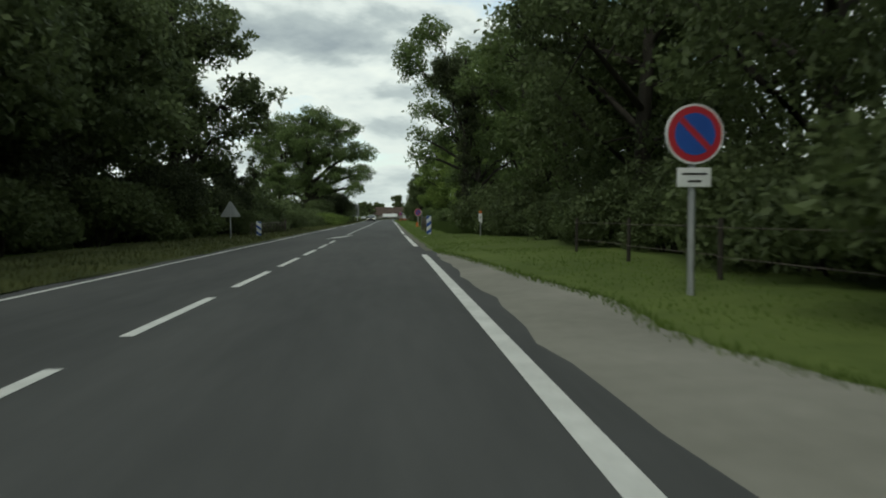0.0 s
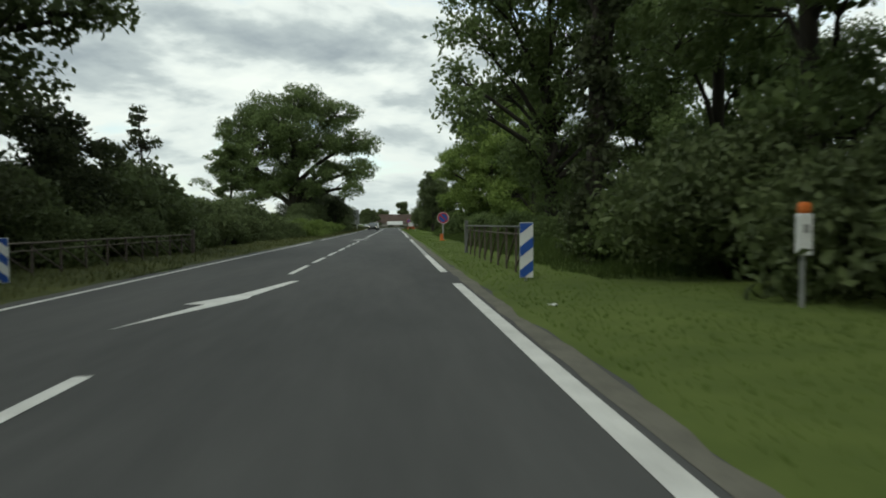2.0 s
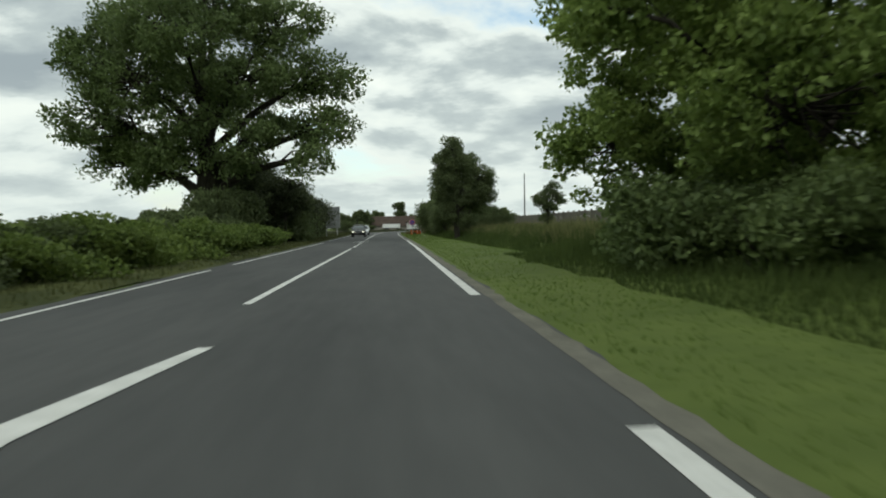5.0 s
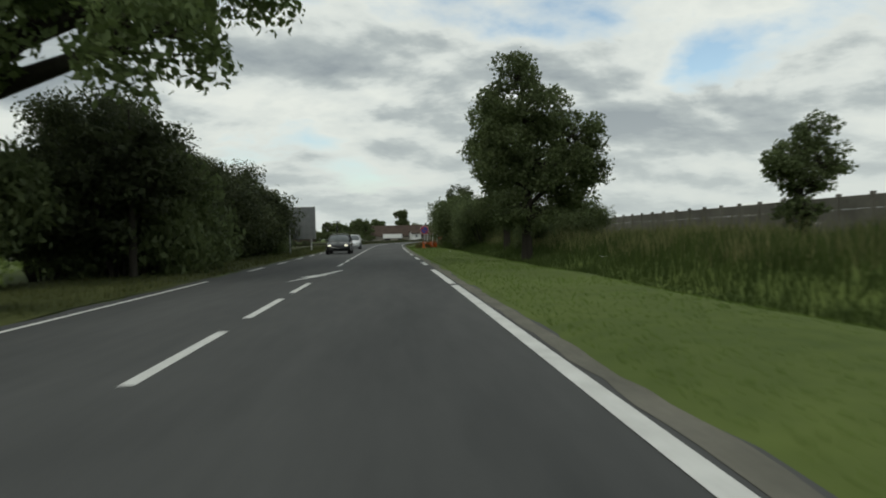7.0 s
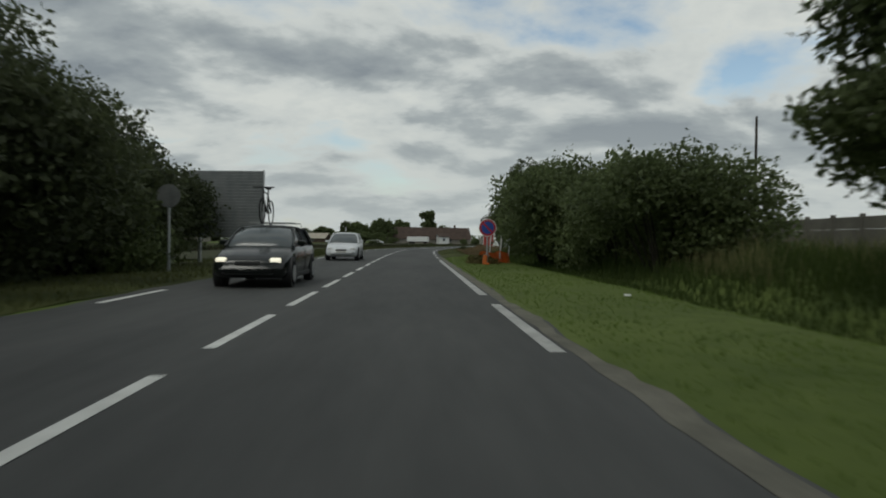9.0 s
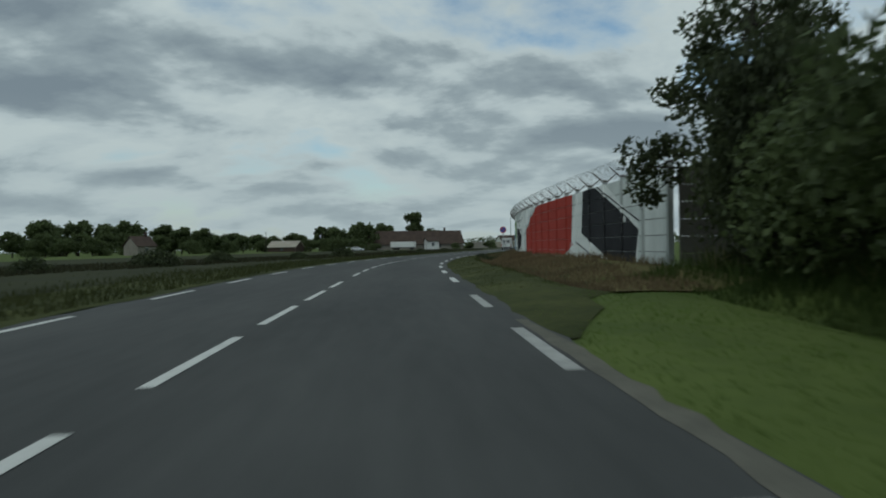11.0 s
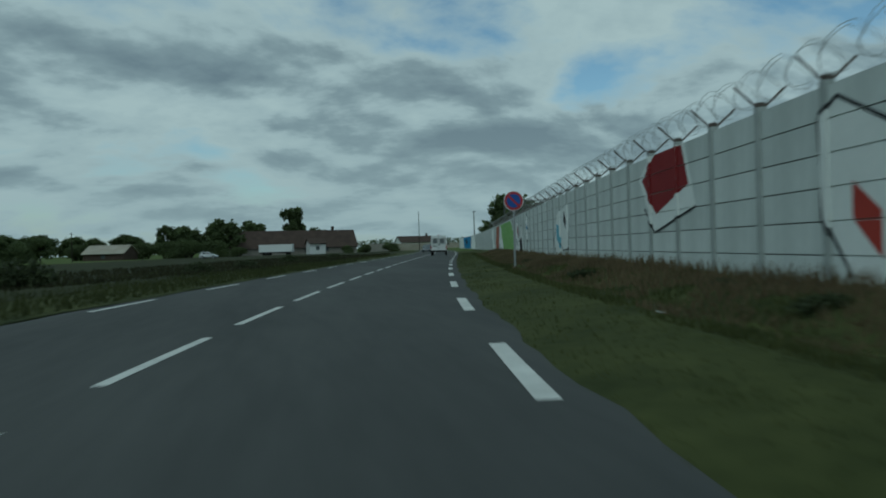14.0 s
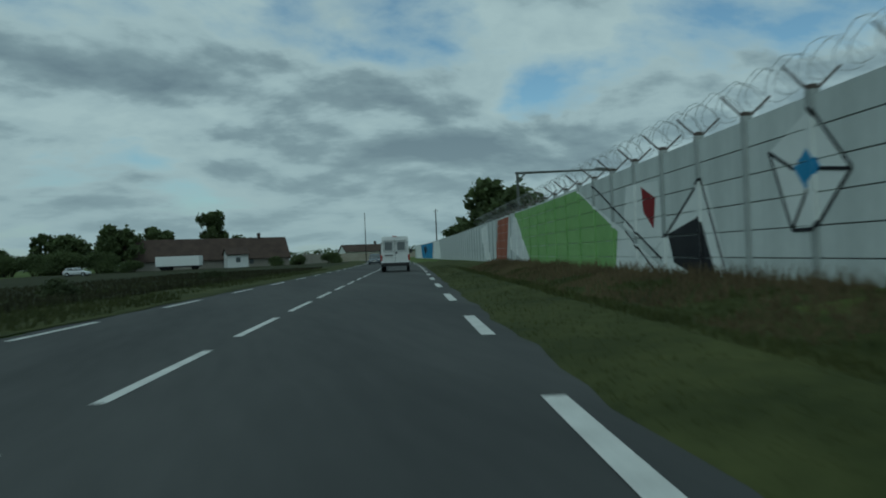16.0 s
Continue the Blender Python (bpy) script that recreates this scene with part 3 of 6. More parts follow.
again(wood_b, at(35.5, 18.5, 0.1, 310), 0.5)
lobed_tree("ivy_tree", at(12.8, 7.4, 0.05), "dead upright trunk wrapped in dark ivy", [(0, 0, -0.4, 0.32), (0, 0, 2, 0.24), (0.1, 0, 7, 0.16), (0.1, 0, 11, 0.05)],
           [(0, 0, 0.9, 0.6, 0.6, 1.0), (0, 0, 2.6, 0.5, 0.5, 1.2), (0.05, 0, 4.6, 0.55, 0.55, 1.3), (0.1, 0, 6.8, 0.7, 0.7, 1.4), (0.4, 0.3, 9.0, 1.5, 1.4, 1.3), (-0.9, 0, 10.2, 1.4, 1.4, 1.0)], 33, M["leaf_hedge"], 9000, 0.10, clumps=130, clump=0.34, bole=0.5)
for s, lat, k in ((37.5, 12.4, 0.5), (29.5, 15.5, 0.5)):
    again(wood_b, at(s, lat, 0.1, s * 77), k)
again(wood_c, at(58.5, 11.6, 0.1, 140), 0.85)
again(wood_c, at(64, 14.5, 0.1, 20), 0.7)
under_green = bush("undergrowth", at(54, 8.8, 0.05), 2.6, 2.4, 1.8, 8, M["leaf_mid"], "green leafy scrub along the field edge", count=10000, size=0.085)
for s, lat, k in ((12.2, 8.3, 0.75), (15.5, 8.6, 0.8), (20, 11.0, 0.7), (24, 12.5, 0.45), (27, 11.4, 0.5), (30, 10.6, 0.7), (34, 10.6, 0.75), (38, 10.3, 0.85), (42, 10.0, 0.6), (47, 9.4, 0.85), (52, 9.2, 0.9), (57, 9.6, 0.6), (61, 9.8, 0.55)):
    again(under_green, at(s, lat, 0.05, s * 40), k)
# trees and hedge on the other side
left_a = tree("roadside_tree", at(-14, -14.5, 0), 16, 6.2, 0.45, 2.6, 31, M["leaf_dark"], "large dark oak overhanging the far lane", count=26000, size=0.19, limbs=16, clump=0.92)
for s, lat, k in ((-36, -13, 1.0), (-25, -16, 1.05), (-3, -15, 0.95), (-19, -11.5, 0.8), (-8, -12, 0.85), (2, -13, 0.9), (8, -14.5, 0.95), (-8, -24, 1.1), (6, -25, 1.1), (-30, -27, 1.1)):
    again(left_a, at(s, lat, -0.1, rnd.random() * 360), k)
lobed_tree("roadside_tree", at(14.5, -11.5, -0.1), "tall dark tree leaning over the far lane", [(0, 0, -0.4, 0.55), (0, 0, 1.5, 0.42), (0.4, 0, 6, 0.34), (0.6, 0, 11, 0.2), (0.2, 0, 16, 0.07)],
           [(4.6, 1.4, 9.3, 2.3, 2.6, 1.6), (3.0, -1.5, 12.2, 3.0, 3.0, 2.2), (4.4, 1.2, 6.9, 1.5, 2.0, 1.0), (0, 0, 16.2, 3.6, 3.6, 2.6), (-3.6, 0, 12.6, 3.4, 3.6, 2.8), (0, -4.0, 9.4, 3.2, 2.6, 2.2), (-1.5, 3.6, 9.0, 3.2, 2.6, 2.2), (-4.4, 0, 7.2, 3.0, 3.4, 2.0), (1.6, 0.5, 8.0, 2.2, 3.0, 1.6), (-1.0, 0, 12.2, 3.4, 3.4, 2.6), (1.4, 1.0, 5.2, 2.4, 2.6, 1.2), (-2.6, -2.0, 5.0, 3.0, 3.0, 1.6)], 37, M["leaf_dark"], 42000, 0.15, clumps=360, clump=0.78, bole=3.2)
lobed_tree("hedge_tree", at(20.5, -9.6, -0.1), "pale dusty hedge tree with thin upper twigs", [(0, 0, -0.3, 0.14), (0.1, 0, 2, 0.10), (0, 0, 5, 0.03)],
           [(0.6, 0, 3.9, 1.5, 2.0, 1.1), (-0.8, 0.6, 4.8, 1.4, 1.8, 0.9), (0.2, -0.6, 2.2, 1.9, 2.4, 1.4)], 39, M["leaf_hedge"], 9000, 0.11, clumps=110, clump=0.42, bole=0.8)
hedge = bush("hedge_bush", at(24, -8.0, -0.1), 2.9, 2.4, 1.9, 41, M["leaf_dark"], "dark rough hedge bush", count=7500, size=0.10)
for s in range(-44, 135, 4):
    lat = -8.6 - rnd.random() * 1.4 - (1.2 if s < 20 else 0)
    k = 0.8 + 0.35 * rnd.random()
    if 30 < s < 88:
        k = 0.66 + 0.36 * rnd.random() ** 1.3
    if 30 < s < 49:
        k += 0.30
    if 0 < s < 28:
        k *= 1.35
    again(hedge, at(s + rnd.random(), lat, -0.1, rnd.random() * 360), k, k * (1.15 if s > 88 else 1.0))
for s in range(-40, 20, 6):
    again(hedge, at(s, -12 - rnd.random() * 2, -0.1, rnd.random() * 360), 1.25)
# low growth in front of the hedge, down to the verge
for s in range(14, 62, 3):
    again(hedge, at(s + rnd.random(), -6.7 - 0.5 * rnd.random(), -0.1, rnd.random() * 360), 0.50 + 0.12 * rnd.random(), 0.5 + 0.25 * rnd.random())
light_bush = bush("light_bush", at(66, -6.6, -0.1), 1.7, 2.2, 1.3, 47, M["leaf_light"], "light green leafy shrub beside the far edge line", count=9000, size=0.08)
for s in (56, 61, 70, 74, 79, 84):
    again(light_bush, at(s, -6.3, -0.1, s * 7), 0.8 + 0.3 * rnd.random())
# the great oak
lobed_tree("oak", at(94, -12.1, -0.1), "large spreading oak with an open crown", [(0, 0, -0.5, 1.25), (0, 0, 1.2, 0.92), (0.1, 0, 4.5, 0.80), (0.2, 0, 9, 0.55), (0, 0, 14, 0.32), (0.3, 0, 19.5, 0.08)],
           [(-7.5, 0, 14.2, 3.1, 4.0, 2.2), (-7.3, -1.0, 9.6, 2.8, 4.0, 2.2), (-6.0, 1.0, 6.6, 3.4, 4.0, 2.0), (-2.6, -1.5, 7.0, 2.8, 3.0, 1.8), (-4.3, 0, 17.2, 3.9, 4.4, 2.5), (1.2, 0, 18.7, 4.0, 4.4, 2.4), (6.0, 0, 16.8, 3.8, 4.2, 2.4), (9.2, 0, 13.0, 3.0, 3.8, 1.7), (9.3, -1.0, 9.0, 2.2, 3.0, 1.8), (8.2, -3.5, 6.4, 1.4, 2.0, 1.3), (-4.0, -3.0, 12.0, 3.8, 3.8, 2.4), (3.6, -2.0, 12.6, 3.6, 4.0, 1.9), (0, 6.0, 13.5, 6.0, 3.4, 3.4), (-0.5, -6.0, 15.0, 4.6, 3.0, 2.4), (4.8, 2.0, 9.4, 2.6, 3.0, 1.3), (2.6, -3.0, 6.6, 2.4, 2.0, 1.3), (-0.4, -3.4, 9.2, 3.0, 2.4, 1.8), (4.2, -2.6, 8.4, 2.2, 2.0, 1.2)], 57, M["leaf_mid"], 84000, 0.145, clumps=640, clump=0.95, flat=0.62, droop=0.5, bole=3.6)
tiered_tree("young_larch", at(47, -9.8, -0.1), "slim young larch with level feathery boughs", 7.3, 2.9, 61, M["leaf_mid"], 17000, 0.075, tiers=13)
tiered_tree("bare_tree", at(25.3, -8.4, -0.1), "half-bare slim tree with thin grey twigs", 6.1, 1.9, 63, M["leaf_hedge"], 900, 0.10, bare=0.72)
lobed_tree("hedge_tree", at(96, -6.4, -0.1), "small dark tree under the oak's boughs", [(0, 0, -0.3, 0.16), (0, 0, 2, 0.11), (0, 0, 5.6, 0.03)],
           [(-0.4, 0, 4.4, 1.3, 1.6, 1.0), (0.8, 0, 3.2, 1.4, 1.8, 1.2), (-1.4, 0, 2.6, 1.9, 2.2, 1.5)], 59, M["leaf_hedge"], 8000, 0.13, clumps=90, clump=0.55, bole=0.8)
for q, (s, lat, k) in enumerate(((100.5, -7.2, 1.25), (97, -6.9, 1.1), (31.0, -9.2, 1.18), (93.0, -9.9, 1.15), (89.5, -10.8, 1.1))):
    again(hedge, at(s, lat, -0.1, q * 70), k, k * (1.5 if s > 50 else 1.0))
thicket = bush("thicket", at(102, -9.0, -0.1), 5.0, 3.0, 2.4, 43, M["leaf_hedge"], "tall dark thicket with an uneven leafy top", count=22000, size=0.088, clumps=34)
# drooping trees past the oak
droop = tree("birch", at(110.5, -12.6, -0.1), 8.6, 3.8, 0.25, 2.0, 67, M["leaf_hedge"], "dark tree with drooping twigs", count=30000, size=0.105, limbs=12, droop=1.8)
again(droop, at(104.5, -11.5, -0.1, 230), 0.85)
for s, lat, k in ((107, -8.8, 1.0), (112, -8.7, 1.15), (117, -8.7, 1.15), (122, -8.7, 1.2), (127, -8.7, 1.15), (131.5, -9.0, 1.1), (135, -9.6, 1.0), (118, -13, 1.2), (127, -13, 1.2)):
    again(thicket, at(s, lat, -0.1, s * 31), k)
for s, lat, k in ((108.5, -11.0, 0.95), (113, -10.6, 0.78), (118, -10.6, 0.80), (123, -10.6, 0.85), (128, -10.4, 0.82), (132, -10.6, 0.72)):
    again(droop, at(s, lat, -0.1, s * 13), k, k * 0.9, "dark bushy roadside tree in the hedge")
for s, lat, k in ((1, -11.5, 0.9), (7, -10.5, 1.0), (13, -10.2, 1.0), (19, -10.0, 0.85), (26, -9.6, 0.8), (-12, -13, 1.3), (-4, -14, 1.35), (4, -15, 1.3), (-22, -13, 1.3)):
    again(thicket, at(s, lat, -0.1, s * 31), k)
# growth closing the wood behind the great tree
for s, lat, k in ((38.5, 15.6, 0.60), (36.5, 18.5, 0.75)):
    again(thicket, at(s, lat, 0.1, s * 23), k)
# single trees and bushes along the field
lobed_tree("field_tree", at(104.7, 8.6, 0.3), "upright dense field tree with low branches", [(0, 0, -0.5, 0.30), (0, 0, 1.0, 0.22), (0.2, 0, 4, 0.16), (-0.2, 0, 8.6, 0.04)],
           [(-0.4, 0, 8.2, 1.2, 1.5, 1.1), (0.6, 0, 6.6, 1.8, 2.0, 1.4), (2.3, 0, 5.5, 1.3, 1.7, 1.2), (2.8, -0.6, 4.0, 1.0, 1.4, 1.0), (2.2, 0.4, 2.8, 1.3, 1.5, 0.9), (-1.5, 0, 4.0, 0.9, 1.3, 1.1), (-1.4, -0.2, 6.6, 1.0, 1.4, 1.1), (-0.9, 0, 5.4, 1.4, 1.8, 1.3), (1.2, 0, 4.0, 2.1, 2.2, 1.3), (0, 0, 2.3, 1.7, 2.0, 1.2)], 71, M["leaf_dark"], 38000, 0.082, clumps=260, clump=0.46, flat=0.85, bole=0.9)
lobed_tree("field_tree", at(115.6, 9.6, 0.35), "broad dark field tree with a bare lower stem", [(0, 0, -0.5, 0.26), (0, 0, 1.5, 0.20), (-0.1, 0, 4, 0.15), (0, 0, 8.2, 0.04)],
           [(-0.6, 0, 8.2, 1.3, 1.7, 1.1), (-1.1, 0, 6.2, 1.3, 1.7, 1.2), (0.8, 0, 7.2, 1.7, 1.9, 1.4), (0.4, 0, 4.6, 1.9, 2.1, 1.5), (2.4, 0, 5.0, 1.6, 1.9, 1.5), (0, 0, 2.6, 1.8, 2.0, 1.2)], 74, M["leaf_dark"], 34000, 0.085, clumps=220, clump=0.52, flat=0.85, bole=1.4)
lobed_tree("thorn_tree", at(92.5, 14.5, 0.4), "small windswept thorn tree in long grass", [(0, 0, -0.4, 0.11), (0.05, 0, 1.0, 0.08), (-0.1, 0, 2.4, 0.05), (0.3, 0, 3.9, 0.02)],
           [(0.55, 0, 3.6, 0.45, 0.7, 0.45), (-0.2, 0, 3.1, 0.75, 0.9, 0.5), (-0.75, 0, 2.7, 0.6, 0.8, 0.45), (0.7, 0, 2.8, 0.7, 0.9, 0.5), (0.1, 0, 2.1, 0.8, 1.0, 0.55), (0, 0, 1.3, 0.6, 0.8, 0.6)], 73, M["leaf_dark"], 9000, 0.06, clumps=120, clump=0.26, bole=0.7)
field_bush = bush("field_bush", at(127, 10.0, 0.2), 4.2, 3.2, 2.6, 79, M["leaf_dark"], "rounded green bush in the field margin", count=20000, size=0.085, clumps=22)
for s, lat, k in ((132, 10.5, 1.1), (137, 9.9, 1.2), (143, 9.4, 1.3), (149, 10.2, 1.2), (140, 15, 1.1), (110.5, 10.4, 0.5), (112.8, 13.8, 0.7), (118.0, 14.4, 0.8)):
    again(field_bush, at(s, lat, 0.2, s * 17), k)
lobed_tree("wall_end_tree", at(158.8, 10.0, 0.3), "dense dark tree leaning over the wall's near end", [(0.6, -0.3, -0.4, 0.14), (0.5, -0.2, 1.5, 0.11), (0.6, 0, 4.0, 0.07), (0.9, 0, 7.0, 0.02)],
           [(-1.25, 1.0, 2.8, 0.85, 0.8, 0.9), (-0.1, 0.1, 4.7, 1.2, 1.3, 1.2), (1.0, 0, 6.2, 1.6, 1.6, 1.3), (1.6, -0.6, 3.6, 1.7, 1.7, 1.7), (1.1, -0.9, 1.5, 1.3, 1.3, 1.3)], 77, M["leaf_hedge"], 14000, 0.085, clumps=150, clump=0.42, bole=0.8)
again(field_bush, at(153.5, 11.6, 0.3, 200), 1.0)
for s, lat, k, kz in ((157.0, 10.2, 0.78, 1.30), (151.5, 11.6, 0.95, 1.25)):
    again(thicket, at(s, lat, 0.1, 90), k, kz)

# ---------- the painted wall ----------
Z0, PLANK, ROWS = 0.30, 0.50, 6
TOP = Z0 + PLANK * ROWS          # 3.30
BAY = 2.0
S_A, BAYS = 161.4, 118
wall = tagged(new("wall_concrete"), "precast concrete panel wall with painted shapes and razor wire", "wall", kind="structure")


def panel_mesh():
    bm = bmesh.new()
    box(bm, (BAY - 0.10, 0.08, PLANK - 0.022), bevel=0.006)
    box(bm, (BAY - 0.10, 0.03, PLANK), Matrix())
    for f in bm.faces:
        f.material_index = 1 if max(abs(v.co.y) for v in f.verts) < 0.016 else 0
    me = bpy.data.meshes.new("panel")
    bm.to_mesh(me)
    bm.free()
    me.materials.append(M["concrete"])
    me.materials.append(M["joint"])
    return me


def post_mesh():
    bm = bmesh.new()
    box(bm, (0.15, 0.17, TOP + 0.08), Matrix.Translation((0, 0, (TOP + 0.08) / 2)), bevel=0.012)
    me = bpy.data.meshes.new("post")
    bm.to_mesh(me)
    bm.free()
    me.materials.append(M["post_concrete"])
    return me


def arm_mesh():
    bm = bmesh.new()
    for sgn in (-1, 1):
        rod(bm, (0, 0, TOP + 0.02), (0, sgn * 0.46, TOP + 0.44), 0.021, n=6)
    box(bm, (0.13, 0.13, 0.12), Matrix.Translation((0, 0, TOP + 0.10)))
    me = bpy.data.meshes.new("wire_arm")
    bm.to_mesh(me)
    bm.free()
    me.materials.append(M["rust"])
    return me


PANEL, POST, ARM = panel_mesh(), post_mesh(), arm_mesh()


def wall_point(s, z, out=0.0):
    """A point on the wall's road face; out metres proud of the panels."""
    return W(s, wall_lat(s) - 0.04 - out, z)


def panel_point(k, s, z, out):
    """A point out metres proud of the straight panels of bay k."""
    s0 = S_A + k * BAY
    a, b = W(s0, wall_lat(s0)), W(s0 + BAY, wall_lat(s0 + BAY))
    d = (b - a).normalized()
    p = a.lerp(b, (s - s0) / BAY) + Vector((-d.y, d.x, 0)) * (0.04 + out)
    p.z = z
    return p


def wall_frame(s0, s1):
    a, b = W(s0, wall_lat(s0)), W(s1, wall_lat(s1))
    return Matrix.Translation((a + b) / 2) @ Matrix.Rotation(math.atan2(b.y - a.y, b.x - a.x), 4, 'Z')


near_rows = []
for k in range(BAYS):
    s0 = S_A + k * BAY
    m = wall_frame(s0, s0 + BAY)
    if k < 50:
        for r in range(ROWS):
            ob = new("panel", PANEL)
            ob.parent = wall
            ob.matrix_basis = m @ Matrix.Translation((0, 0, Z0 + PLANK * (r + 0.5)))
    else:
        near_rows.append(m)
bm = bmesh.new()
for m in near_rows:
    for r in range(ROWS):
        box(bm, (BAY - 0.10, 0.08, PLANK - 0.014), m @ Matrix.Translation((0, 0, Z0 + PLANK * (r + 0.5))))
tagged(part("far_panels", bm, M["concrete"], wall), kind="stuff")
for k in range(BAYS + 1):
    s0 = S_A + k * BAY
    m = wall_frame(s0 - 0.5, s0 + 0.5)
    ob = new("post", POST)
    ob.parent = wall
    ob.matrix_basis = m
    if k < 60:
        a = new("wire_arm", ARM)
        a.parent = ob

# coils of razor wire
wire = bpy.data.curves.new("razor_wire", 'CURVE')
wire.dimensions, wire.bevel_depth, wire.bevel_resolution = '3D', 0.0055, 0
wr = random.Random(9)
for side, r0 in ((0.0, 0.37), (0.10, 0.31)):
    pts, s, ph = [], S_A, side * 9
    while s < S_A + 130:
        r = r0 * (0.92 + 0.16 * wr.random())
        c = W(s + 0.12 * math.sin(ph * 2), wall_lat(s) + r * math.cos(ph) * 0.85, TOP + 0.44 + r * math.sin(ph) * 0.9)
        pts.append(c)
        ph += 0.50
        s += 0.064 + 0.016 * wr.random()
    sp = wire.splines.new('POLY')
    sp.points.add(len(pts) - 1)
    for q, c in zip(sp.points, pts):
        q.co = (*c, 1)
wire.materials.append(material("wire_steel", (0.20, 0.21, 0.21), (0.40, 0.41, 0.41), scale=4, rough=0.55, metal=0.5, fine=0.3))
tagged(new("razor_wire", wire), "coils of razor wire along the wall top", "razor wire")

